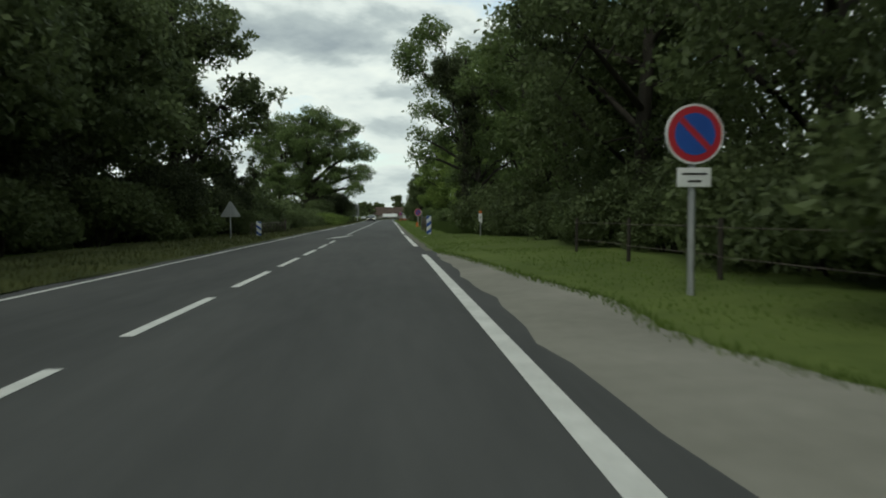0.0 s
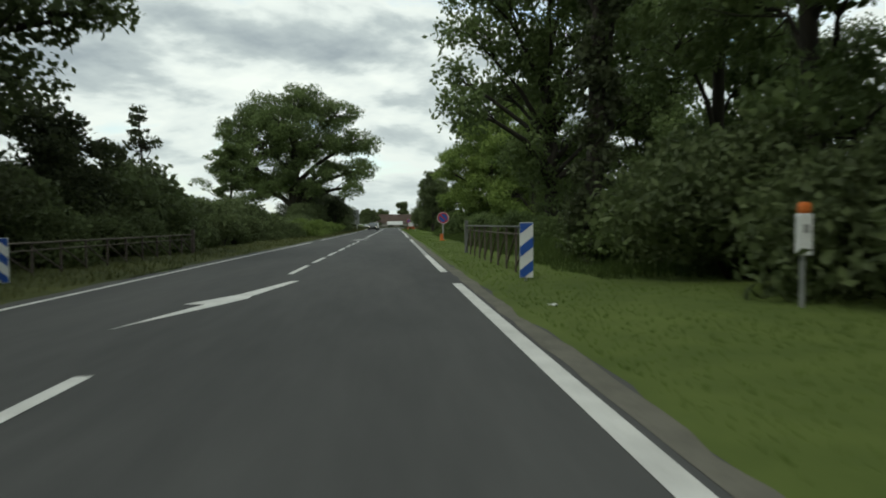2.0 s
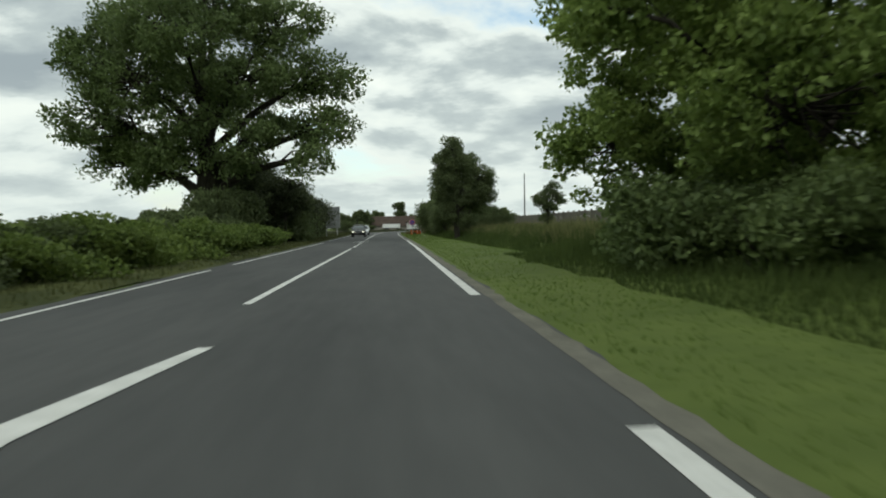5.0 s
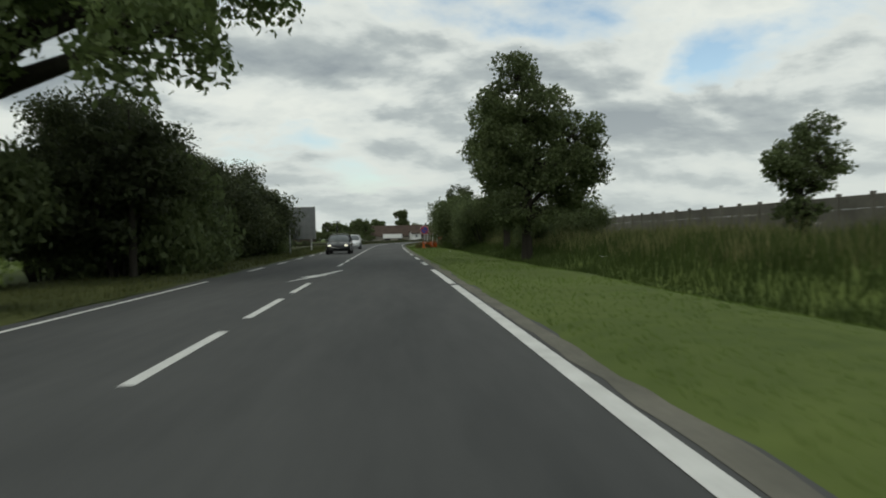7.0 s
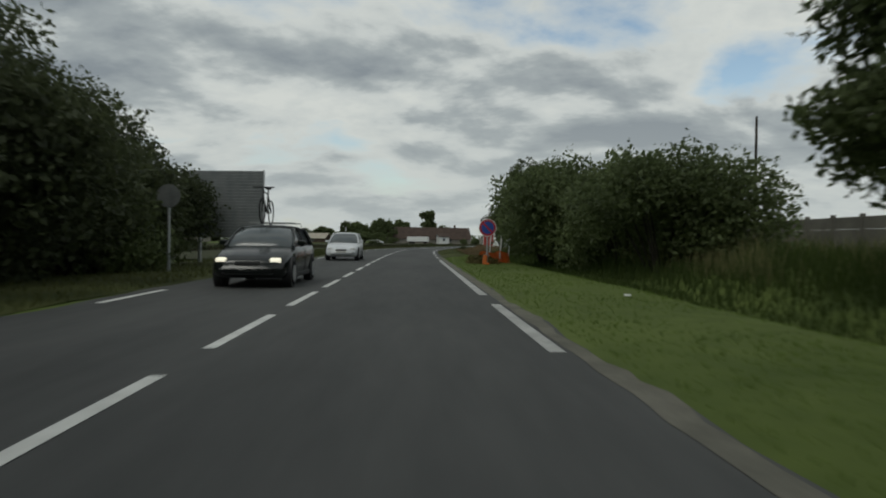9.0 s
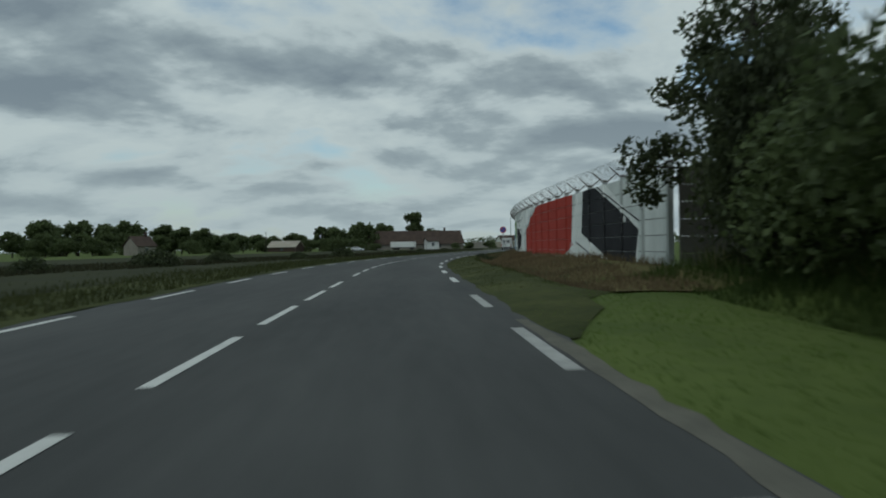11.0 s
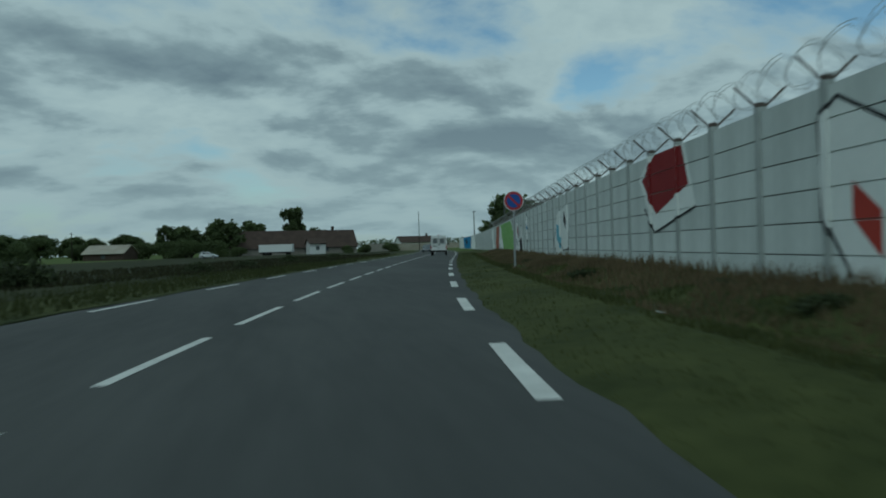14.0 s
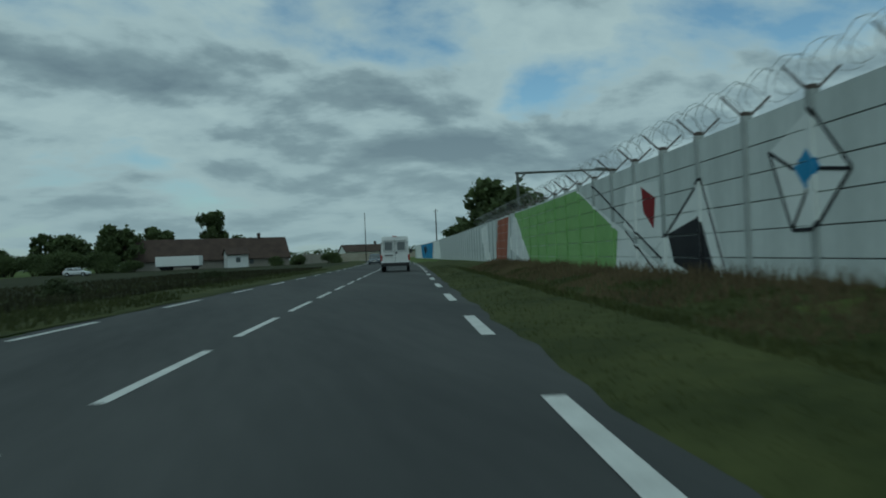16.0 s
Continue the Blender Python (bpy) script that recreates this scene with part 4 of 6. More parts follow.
# painted shapes: outlines in metres along the road and height
MURAL = [
    ("white", 0, [(172.9, 0.53), (171.6, 3.24), (170.4, 3.28), (168.7, 3.30), (167.3, 3.30), (163.9, 1.75), (163.8, 1.52), (164.0, 0.30), (166.3, 0.30)]),
    ("red", 0, [(185.6, 0.52), (186.1, 1.84), (183.1, 2.80), (180.8, 3.30), (176.9, 3.30), (172.2, 3.30), (172.5, 1.23), (172.2, 1.05), (173.9, 0.55), (178.8, 0.54)]),
    ("white", 1, [(190.8, 0.52), (191.1, 2.40), (188.6, 3.30), (184.5, 3.30), (182.0, 3.29), (185.1, 2.38), (187.2, 1.80), (187.0, 0.50)]),
    ("black", 1, [(170.4, 3.28), (168.7, 3.29), (165.7, 2.26), (163.8, 1.52), (164.2, 0.30), (166.3, 0.30), (170.7, 1.53)]),
    ("line_black", 3, [(168.4, 3.30), (163.7, 1.78)]),
    ("line_black", 3, [(171.7, 1.17), (167.8, 0.30)]),
    ("line_black", 3, [(168.7, 3.29), (164.6, 1.85)]),
    ("white", 0, [(192.0, 2.93), (188.4, 1.82), (189.3, 0.82), (192.5, 0.61)]),
    ("black", 2, [(191.5, 2.30), (188.8, 1.73), (189.3, 0.95), (191.9, 0.62)]),
    ("line_black", 3, [(192.0, 2.93), (188.4, 1.82), (189.1, 0.84), (190.1, 0.64)]),
    ("line_black", 3, [(192.4, 2.29), (192.0, 2.93)]),
    ("line_black", 3, [(190.2, 2.48), (188.4, 2.96)]),
    ("line_black", 3, [(188.9, 2.02), (188.4, 2.16)]),
    ("white", 0, [(196.7, 3.30), (194.5, 3.30), (194.2, 0.80), (196.4, 0.93), (197.4, 1.85), (198.05, 0.42), (200.7, 0.42), (201.85, 1.46), (198.8, 2.72)]),
    ("blue", 1, [(197.65, 3.04), (197.45, 1.88), (198.35, 0.45), (200.45, 0.45), (201.2, 1.35), (198.6, 2.56)]),
    ("green", 1, [(195.2, 2.90), (194.8, 1.65), (196.3, 1.44), (197.3, 2.27)]),
    ("line_black", 3, [(194.5, 3.30), (194.2, 0.80), (196.4, 0.93), (197.95, 2.48)]),
    ("line_black", 3, [(200.5, 0.42), (201.8, 1.46), (201.05, 1.78), (198.8, 2.75), (196.9, 3.30)]),
    ("line_black", 3, [(198.0, 2.42), (196.3, 3.20)]),
    ("white", 3, [(165.25, 1.82), (165.02, 1.80), (165.02, 2.06), (165.25, 2.08)]),
    ("white", 0, [(215.4, 3.30), (212.9, 3.30), (212.3, 1.82), (215.1, 1.29), (216.4, 2.77)]),
    ("dark_red", 1, [(215.0, 3.30), (213.1, 3.27), (212.7, 2.35), (215.0, 1.76), (216.1, 2.71)]),
    ("line_black", 3, [(212.3, 1.82), (215.1, 1.29), (215.9, 1.95)]),
    ("white", 0, [(207.6, 2.82), (207.1, 3.10), (205.0, 2.05), (205.25, 0.42), (206.3, 0.32), (206.75, 0.40), (207.45, 1.32)]),
    ("line_black", 3, [(206.75, 0.40), (207.45, 1.32), (207.6, 2.82), (207.1, 3.10), (205.0, 2.05)]),
    ("red", 1, [(206.8, 1.86), (206.2, 1.41), (206.2, 0.76), (206.8, 1.31)]),
    ("white", 0, [(230.3, 2.49), (228.7, 2.66), (227.2, 2.78), (227.0, 2.14), (227.3, 0.83), (228.7, 0.77), (230.6, 0.48), (231.3, 1.24)]),
    ("light_blue", 1, [(230.5, 1.99), (229.7, 1.93), (229.8, 1.64), (229.2, 1.31), (229.3, 0.85), (230.5, 1.29)]),
    ("black", 1, [(228.3, 2.57), (227.8, 2.07), (228.0, 1.71), (228.5, 2.13)]),
    ("line_black", 3, [(229.4, 1.08), (228.7, 0.77), (227.3, 0.81), (227.0, 2.14)]),
    ("line_black", 3, [(230.6, 0.48), (231.3, 1.24), (230.6, 1.74)]),
    ("white", 0, [(244.6, 2.60), (243.4, 3.11), (242.5, 2.08), (243.4, 1.25), (244.0, 1.25)]),
    ("line_black", 3, [(243.4, 3.11), (242.5, 2.08), (243.4, 1.25), (244.0, 1.25), (244.6, 2.60)]),
    ("blue", 1, [(243.5, 2.54), (243.2, 2.18), (243.6, 1.88), (243.9, 2.24)]),
    ("white", 0, [(247.4, 2.46), (247.0, 2.27), (246.2, 0.34), (249.1, 0.30), (249.9, 1.02)]),
    ("black", 1, [(249.2, 1.35), (247.4, 1.69), (246.7, 0.30), (247.7, 0.39), (248.9, 0.68)]),
    ("white", 0, [(252.1, 2.79), (249.7, 2.69), (249.4, 1.28), (250.1, 1.02), (252.5, 1.69)]),
    ("dark_red", 1, [(250.9, 2.66), (249.9, 2.28), (250.1, 1.52), (250.8, 1.99)]),
    ("white", 0, [(257.7, 3.26), (255.0, 2.35), (252.3, 1.52), (249.1, 0.32), (253.2, 0.30), (268.3, 0.38), (273.9, 1.26), (272.4, 3.05)]),
    ("green", 1, [(271.7, 3.24), (257.7, 3.20), (253.0, 1.55), (253.4, 0.30), (267.4, 0.47)]),
    ("line_black", 3, [(255.5, 3.15), (249.6, 0.74)]),
    ("line_black", 3, [(249.4, 1.28), (247.3, 2.46), (246.25, 0.34)]),
    ("line_black", 3, [(252.3, 1.55), (250.0, 0.40)]),
    ("line_black", 3, [(244.6, 2.60), (243.9, 2.22)]),
    ("line_black", 3, [(243.25, 2.16), (242.5, 2.06)]),
    ("line_black", 3, [(243.55, 1.88), (244.0, 1.27)]),
    ("white", 0, [(288.5, 3.0), (284.5, 3.2), (283.0, 0.5), (286.0, 0.5)]),
    ("white", 0, [(350.0, 3.2), (338.0, 3.2), (336.0, 0.4), (352.0, 0.4)]),
    ("blue", 1, [(381.0, 3.2), (352.0, 3.2), (354.0, 0.4), (378.0, 0.4)]),
    ("black", 2, [(374.0, 2.6), (368.0, 2.8), (366.0, 1.8), (371.0, 1.2)]),
    ("white", 0, [(395.0, 3.2), (382.0, 3.2), (379.0, 0.4), (394.0, 0.4)]),
    ("orange", 1, [(278.7, 3.21), (274.0, 3.21), (275.5, 0.30), (280.0, 0.30)]),
]
PAINTS = dict(
    red=material("mural_red", (0.30, 0.045, 0.035), (0.40, 0.065, 0.050), scale=0.8, rough=0.85, fine=0.3),
    dark_red=material("mural_dark_red", (0.17, 0.022, 0.026), (0.24, 0.035, 0.038), scale=0.8, rough=0.85, fine=0.3),
    black=material("mural_black", (0.018, 0.019, 0.022), (0.040, 0.041, 0.045), scale=0.8, rough=0.85, fine=0.3),
    white=material("mural_white", (0.68, 0.71, 0.69), (0.82, 0.84, 0.82), scale=0.8, rough=0.85, fine=0.3),
    blue=material("mural_blue", (0.06, 0.22, 0.42), (0.09, 0.30, 0.54), scale=0.8, rough=0.85, fine=0.3),
    light_blue=material("mural_light_blue", (0.16, 0.38, 0.50), (0.22, 0.47, 0.58), scale=0.8, rough=0.85, fine=0.3),
    green=material("mural_green", (0.22, 0.38, 0.13), (0.31, 0.49, 0.19), scale=0.8, rough=0.85, fine=0.3),
    orange=material("mural_orange", (0.29, 0.11, 0.075), (0.37, 0.15, 0.10), scale=0.8, rough=0.85, fine=0.3))


def clip(poly, axis, value, keep_above):
    out = []
    for i, p in enumerate(poly):
        q = poly[(i + 1) % len(poly)]
        a = (p[axis] >= value) == keep_above
        b = (q[axis] >= value) == keep_above
        if a:
            out.append(p)
        if a != b:
            f = (value - p[axis]) / (q[axis] - p[axis])
            out.append((p[0] + f * (q[0] - p[0]), p[1] + f * (q[1] - p[1])))
    return out


def painted(colour, poly, layer):
    vs, fs = [], []

    def lay(piece, out, bay_k=None):
        if len(piece) > 2:
            o = len(vs)
            vs.extend(wall_point(a, z, out) if bay_k is None else panel_point(bay_k, a, z, out) for a, z in piece)
            fs.append(tuple(range(o, o + len(piece))))

    lo, hi = min(p[0] for p in poly), max(p[0] for p in poly)
    k0, k1 = int((lo - S_A) // BAY), int((hi - S_A) // BAY) + 1
    for k in range(k0, k1 + 1):
        s0 = S_A + k * BAY
        bay = clip(clip(poly, 0, s0 + 0.075, True), 0, s0 + BAY - 0.075, False)
        if len(bay) > 2:
            for r in range(ROWS):
                z0 = Z0 + r * PLANK
                lay(clip(clip(bay, 1, z0 + 0.015, True), 1, z0 + PLANK - 0.015, False), 0.004 + layer * 0.003, k)
                lay(clip(clip(bay, 1, z0 - 0.016, True), 1, z0 + 0.016, False), layer * 0.003 - 0.021, k)
        lay(clip(clip(poly, 0, s0 - 0.080, True), 0, s0 + 0.080, False), 0.056 + layer * 0.003)
        cut = clip(clip(poly, 0, s0 - 0.092, True), 0, s0 - 0.070, False)
        if len(cut) > 2:
            lo_z, hi_z, o = min(p[1] for p in cut), max(p[1] for p in cut), len(vs)
            x = s0 - 0.083 - 0.001 * layer
            vs.extend(wall_point(x, z, d) for z, d in ((lo_z, 0.0), (lo_z, 0.057), (hi_z, 0.057), (hi_z, 0.0)))
            fs.append((o, o + 1, o + 2, o + 3))
    if fs:
        mesh_part("painted_shape", vs, fs, PAINTS[colour], wall)


def stroke(poly, w, closed=True):
    """Thin painted outline strips along a polygon."""
    out = []
    n = len(poly)
    for i in range(n if closed else n - 1):
        (a, b), (c, d) = poly[i], poly[(i + 1) % n]
        l = math.hypot(c - a, d - b)
        if l < 1e-6:
            continue
        nx, nz = -(d - b) / l * w / 2, (c - a) / l * w / 2
        out.append([(a + nx, b + nz), (c + nx, d + nz), (c - nx, d - nz), (a - nx, b - nz)])
    return out


for colour, layer, poly in MURAL:
    if colour.startswith("line_"):
        for q in stroke(poly, 0.06, closed=False):
            painted(colour[5:], q, layer)
    else:
        painted(colour, poly, layer)

# the wall's older stretch across the field
old = tagged(new("wall_field"), "grey concrete panel wall beyond the long grass", "wall", kind="structure")
bm = bmesh.new()
for k in range(34):
    a, b = W(94 + 2 * k, 21), W(96 + 2 * k, 21)
    m = Matrix.Translation((a + b) / 2) @ Matrix.Rotation(math.atan2(b.y - a.y, b.x - a.x), 4, 'Z')
    for r in range(5):
        box(bm, (1.9, 0.08, 0.53), m @ Matrix.Translation((0, 0, -0.05 + 0.54 * r)))
    box(bm, (0.15, 0.17, 2.9), m @ Matrix.Translation((-1.0, 0, 1.05)))
for k in range(6):
    a, b = W(161.2, 9.9 + 1.9 * k), W(161.2, 11.8 + 1.9 * k)
    m = Matrix.Translation((a + b) / 2) @ Matrix.Rotation(math.atan2(b.y - a.y, b.x - a.x), 4, 'Z')
    for r in range(6):
        box(bm, (1.86, 0.08, 0.49), m @ Matrix.Translation((0, 0, 0.5 + 0.5 * r)))
part("old_panels", bm, material("old_concrete", (0.085, 0.08, 0.07), (0.17, 0.16, 0.14), scale=0.7, rough=0.95, bump=0.2, fine=0.4), old)

# ---------- signs and posts ----------


def disc(bm, r, y0, y1, n=40):
    """A round plate that faces -y."""
    bmesh.ops.create_cone(bm, cap_ends=True, segments=n, radius1=r, radius2=r, depth=abs(y1 - y0), matrix=Matrix.Translation((0, (y0 + y1) / 2, 0)) @ Matrix.Rotation(math.pi / 2, 4, 'X'))
    return bm


def shift(bm, z, x=0.0):
    bmesh.ops.translate(bm, verts=bm.verts, vec=(x, 0, z))
    return bm


M["old_back"] = material("dull_sign_back", (0.05, 0.055, 0.055), (0.11, 0.115, 0.11), scale=3, rough=0.7, fine=0.3)


def round_sign(s, lat, zc, r, label, plate=False, base=False, back=False, turn=0.0):
    z0 = height(s, lat)
    ob = thing("road_sign", at(s, lat, z0, turn), label, "road sign", "no parking signs" if not back else "")
    bm = bmesh.new()
    rod(bm, (0, 0.05, -0.3), (0, 0.05, zc + r * 0.8 - z0), 0.047, n=12)
    part("pole", bm, M["galv"], ob)
    zc -= z0
    part("sign_back", shift(disc(bmesh.new(), r, -0.03, 0.005), zc), M["old_back"] if back else M["white"], ob)
    if not back:
        part("red_ring", shift(disc(bmesh.new(), r * 0.93, -0.034, -0.0305), zc), M["red"], ob)
        part("blue_field", shift(disc(bmesh.new(), r * 0.70, -0.038, -0.0345), zc), M["blue"], ob)
        bm = bmesh.new()
        box(bm, (r * 1.38, 0.003, r * 0.20), Matrix.Rotation(radians(45), 4, 'Y'))
        bmesh.ops.translate(bm, verts=bm.verts, vec=(0, -0.0405, zc))
        part("red_bar", bm, M["red"], ob)
    for dz in (0.35, -0.35):
        bm = bmesh.new()
        box(bm, (0.12, 0.035, 0.04), Matrix.Translation((0, 0.045, zc + dz * r)), bevel=0.005)
        part("clamp", bm, M["galv"], ob)
    if plate:
        bm = bmesh.new()
        box(bm, (0.45, 0.03, 0.25), Matrix.Translation((0.0, -0.015, zc - r - 0.17)), bevel=0.012)
        pl = part("plate", bm, M["white"], ob, "white plate with two dark unreadable lines")
        for dz, w in ((0.045, 0.33), (-0.05, 0.18)):
            bm = bmesh.new()
            box(bm, (w, 0.003, 0.026), Matrix.Translation((0.0, -0.033, zc - r - 0.17 + dz)))
            part("text_bar", bm, M["black"], pl)
    if base:
        bm = bmesh.new()
        box(bm, (0.20, 0.16, 0.44), Matrix.Translation((-0.11, 0.0, 0.23)) @ Matrix.Rotation(radians(4), 4, 'Y'), bevel=0.03)
        part("sandbag", bm, M["orange"], ob, "bright orange weighted bag")
        bm = bmesh.new()
        box(bm, (0.27, 0.24, 0.09), Matrix.Translation((-0.03, 0.0, 0.04)), bevel=0.03)
        part("foot", bm, M["orange"], ob)
    return ob


round_sign(-21.6, 6.36, 2.12, 0.385, "round blue and red no-parking sign with a white plate below", plate=True)
round_sign(40.3, 5.52, 1.50, 0.385, "round no-parking sign held by an orange weighted foot", base=True)
round_sign(138.0, 5.50, 1.75, 0.42, "round no-parking sign beside orange netting", base=True)
round_sign(226.1, 6.28, 2.92, 0.415, "round no-parking sign on a tall pole before the wall")
round_sign(128.7, -6.0, 2.45, 0.38, "grey back of a round sign beside the hedge", back=True)


def striped_marker(s, lat, zt, lean):
    z0 = height(s, lat)
    h = zt - z0
    ob = thing("bridge_marker", at(s, lat, z0), "upright marker board with slanting blue and white stripes", "marker post", "bridge markers")
    bm = bmesh.new()
    rod(bm, (0, 0.04, -0.3), (0, 0.04, h - 0.1), 0.03)
    part("stake", bm, M["galv"], ob)
    bm = bmesh.new()
    box(bm, (0.26, 0.03, h - 0.06), Matrix.Translation((0, 0, h / 2 + 0.03)), bevel=0.006)
    part("board", bm, M["white"], ob)
    for k in range(-1, 4):
        c = 0.10 + k * 0.46 * (h / 1.15)
        w = 0.21 * (h / 1.15)
        poly = [(-0.128, c - 0.10 * lean), (0.128, c + 0.10 * lean), (0.128, c + 0.10 * lean + w), (-0.128, c - 0.10 * lean + w)]
        poly = clip(clip(poly, 1, 0.07, True), 1, h - 0.01, False)
        if len(poly) > 2:
            bm = bmesh.new()
            prism(bm, poly, -0.018, -0.0155)
            part("stripe", bm, M["blue"], ob)
    return ob


striped_marker(8.65, 4.80, 1.12, 1)
striped_marker(8.8, -4.87, 0.87, -1)

# warning triangle, seen from behind
ob = thing("road_sign", at(5.4, -5.66, height(5.4, -5.66)), "grey back of a triangular warning sign", "road sign")
bm = bmesh.new()
rod(bm, (0, -0.03, -0.3), (0, -0.03, 1.75), 0.035, n=10)
part("pole", bm, M["galv"], ob)
bm = bmesh.new()
tri = [(-0.46, 1.14), (0.46, 1.14), (0.50, 1.20), (0.045, 1.93), (-0.045, 1.93), (-0.50, 1.20)]
prism(bm, tri, 0.0, 0.025)
part("sign_back", bm, M["galv"], ob)
bm = bmesh.new()
box(bm, (0.62, 0.03, 0.05), Matrix.Translation((0, -0.015, 1.32)), bevel=0.004)
part("brace", bm, M["galv"], ob)

# kilometre post
ob = thing("kilometre_post", at(3.6, 7.1, height(3.6, 7.1)), "white marker box with an orange cap on a thin pole", "marker post")
bm = bmesh.new()
rod(bm, (0, 0.02, -0.3), (0, 0.02, 0.66), 0.03)
part("pole", bm, M["galv"], ob)
bm = bmesh.new()
box(bm, (0.17, 0.10, 0.50), Matrix.Translation((0, 0, 0.88)), bevel=0.02)
b = part("box", bm, M["white"], ob)
bm = bmesh.new()
box(bm, (0.15, 0.10, 0.14), Matrix.Translation((0, 0, 1.195)), bevel=0.045)
part("cap", bm, M["orange"], ob, "orange cap")
bm = bmesh.new()
box(bm, (0.07, 0.004, 0.10), Matrix.Translation((0, -0.053, 0.95)))
part("number_bar", bm, plain("grey_print", (0.3, 0.3, 0.3)), b)


# ---------- small bridge: rails ----------


M["old_galv"] = material("old_galvanised", (0.075, 0.08, 0.075), (0.16, 0.165, 0.155), scale=3, rough=0.7, metal=0.2, fine=0.4)


def bridge_rail(s0, s1, lat, zt, label, paint):
    z0 = height(s0, lat)
    ob = thing("bridge_railing", Matrix(), label, "railing", "bridge railings")
    n = max(2, int((s1 - s0) / 1.25))
    st = [s0 + (s1 - s0) * i / n for i in range(n + 1)]
    for i, s in enumerate(st[:-1]):
        bm = bmesh.new()
        box(bm, (0.042, 0.042, zt - z0 + 0.25), Matrix.Translation(W(s, lat, (zt + z0 - 0.25) / 2)) @ Matrix.Rotation(radians(heading(s)), 4, 'Z'))
        part("post", bm, M["rust"], ob)
        p = st[i + 1]
        bm = bmesh.new()
        rod(bm, W(p, lat, z0 + 0.1), W(s, lat, zt - 0.12), 0.022, n=6)
        part("brace", bm, M["rust"], ob)
    for dz, r, mt in ((0.0, 0.022, paint), (-0.16, 0.014, M["rust"])):
        if zt + dz > z0:
            vs, fs = tube([W(s, lat, zt + dz) for s in st], [r] * len(st), 8)
            mesh_part("rail", vs, fs, mt, ob, smooth=True)
    bm = bmesh.new()
    box(bm, (0.13, 0.13, zt - z0 + 0.40), Matrix.Translation(W(s1 + 0.1, lat, (zt + z0) / 2)), bevel=0.02)
    part("end_post", bm, M["rust"] if zt < 0.8 else M["old_galv"], ob)
    return ob


bridge_rail(9.5, 21.0, 5.0, 1.03, "rusty steel bridge railing with slanting braces beside the verge", M["old_galv"])
bridge_rail(9.8, 22.5, -5.5, 0.72, "low weathered bridge railing before the dark hedge", M["rust"])

# wire fence below the wood
ob = thing("wire_fence", Matrix(), "old wire fence with dark wooden posts under the trees", "fence")
for i in range(9):
    s = -44 + 4.0 * i
    bm = bmesh.new()
    rod(bm, W(s, 7.55, -0.3), W(s + 0.05, 7.58, 1.02), 0.045, 0.04)
    part("post", bm, M["bark"], ob)
for z in (0.45, 0.9):
    bm = bmesh.new()
    for i in range(8):
        rod(bm, W(-44 + 4 * i, 7.5, z), W(-40 + 4 * i, 7.5, z - 0.02), 0.006, n=4)
    part("wire", bm, M["rust"], ob)

# sandy shoulder
ob = ribbon("shoulder", -88, -9, lambda s: right_line(s) + 0.13 + 0.06 * noise.noise(Vector((s * 1.1, 0, 0))) + 0.05 * noise.noise(Vector((s * 4, 0, 0))), lambda s: 3.9 + float(np.interp(s, [-60, -30, -20, -9], [1.7, 1.5, 1.1, 0.15])) + 0.30 * noise.noise(Vector((s * 0.35, 5, 0))) + 0.10 * noise.noise(Vector((s * 1.9, 5, 0))) + 0.05 * noise.noise(Vector((s * 6, 5, 0))), 0.03, M["sand"], follow=True, cross=4, step=0.3)
tagged(ob, "pale sandy shoulder between asphalt and grass", "shoulder", kind="structure")

ob = ribbon("gravel_edge", -9, 152, lambda s: right_line(s) + 0.14 + 0.05 * noise.noise(Vector((s * 1.3, 2, 0))), lambda s: right_line(s) + 0.36 + 0.12 * noise.noise(Vector((s * 0.4, 3, 0))) + 0.08 * noise.noise(Vector((s * 2.7, 3, 0))) + 0.05 * noise.noise(Vector((s * 7.3, 3, 0))), 0.004, material("gravel", (0.080, 0.079, 0.066), (0.170, 0.162, 0.134), scale=1.6, rough=0.95, bump=0.5, fine=0.5), step=0.4)
tagged(ob, "thin pale gravel strip along the asphalt edge", "gravel", kind="structure")

# scraps of litter in the grass


def litter(s, lat, w, turn):
    ob = thing("litter", at(s, lat, height(s, lat) + 0.03, turn), "crumpled white scrap lying in the grass", "litter")
    bm = bmesh.new()
    bmesh.ops.create_grid(bm, x_segments=5, y_segments=4, size=w)
    for v in bm.verts:
        v.co.y *= 0.6
        v.co.z = 0.3 * w * noise.noise(v.co * 9 / w * 0.2 + Vector((s, 0, 0))) + 0.25 * w
    bmesh.ops.solidify(bm, geom=bm.faces[:], thickness=0.006)
    part("sheet", bm, M["white"], ob)


for s, lat, w, turn in ((4.7, 4.35, 0.06, 20), (119.6, 6.3, 0.10, 75), (96.5, 9.6, 0.12, 10), (208.2, 6.4, 0.08, 30), (207.0, 6.1, 0.07, 110), (198.6, 5.8, 0.10, 0)):
    litter(s, lat, w, turn)

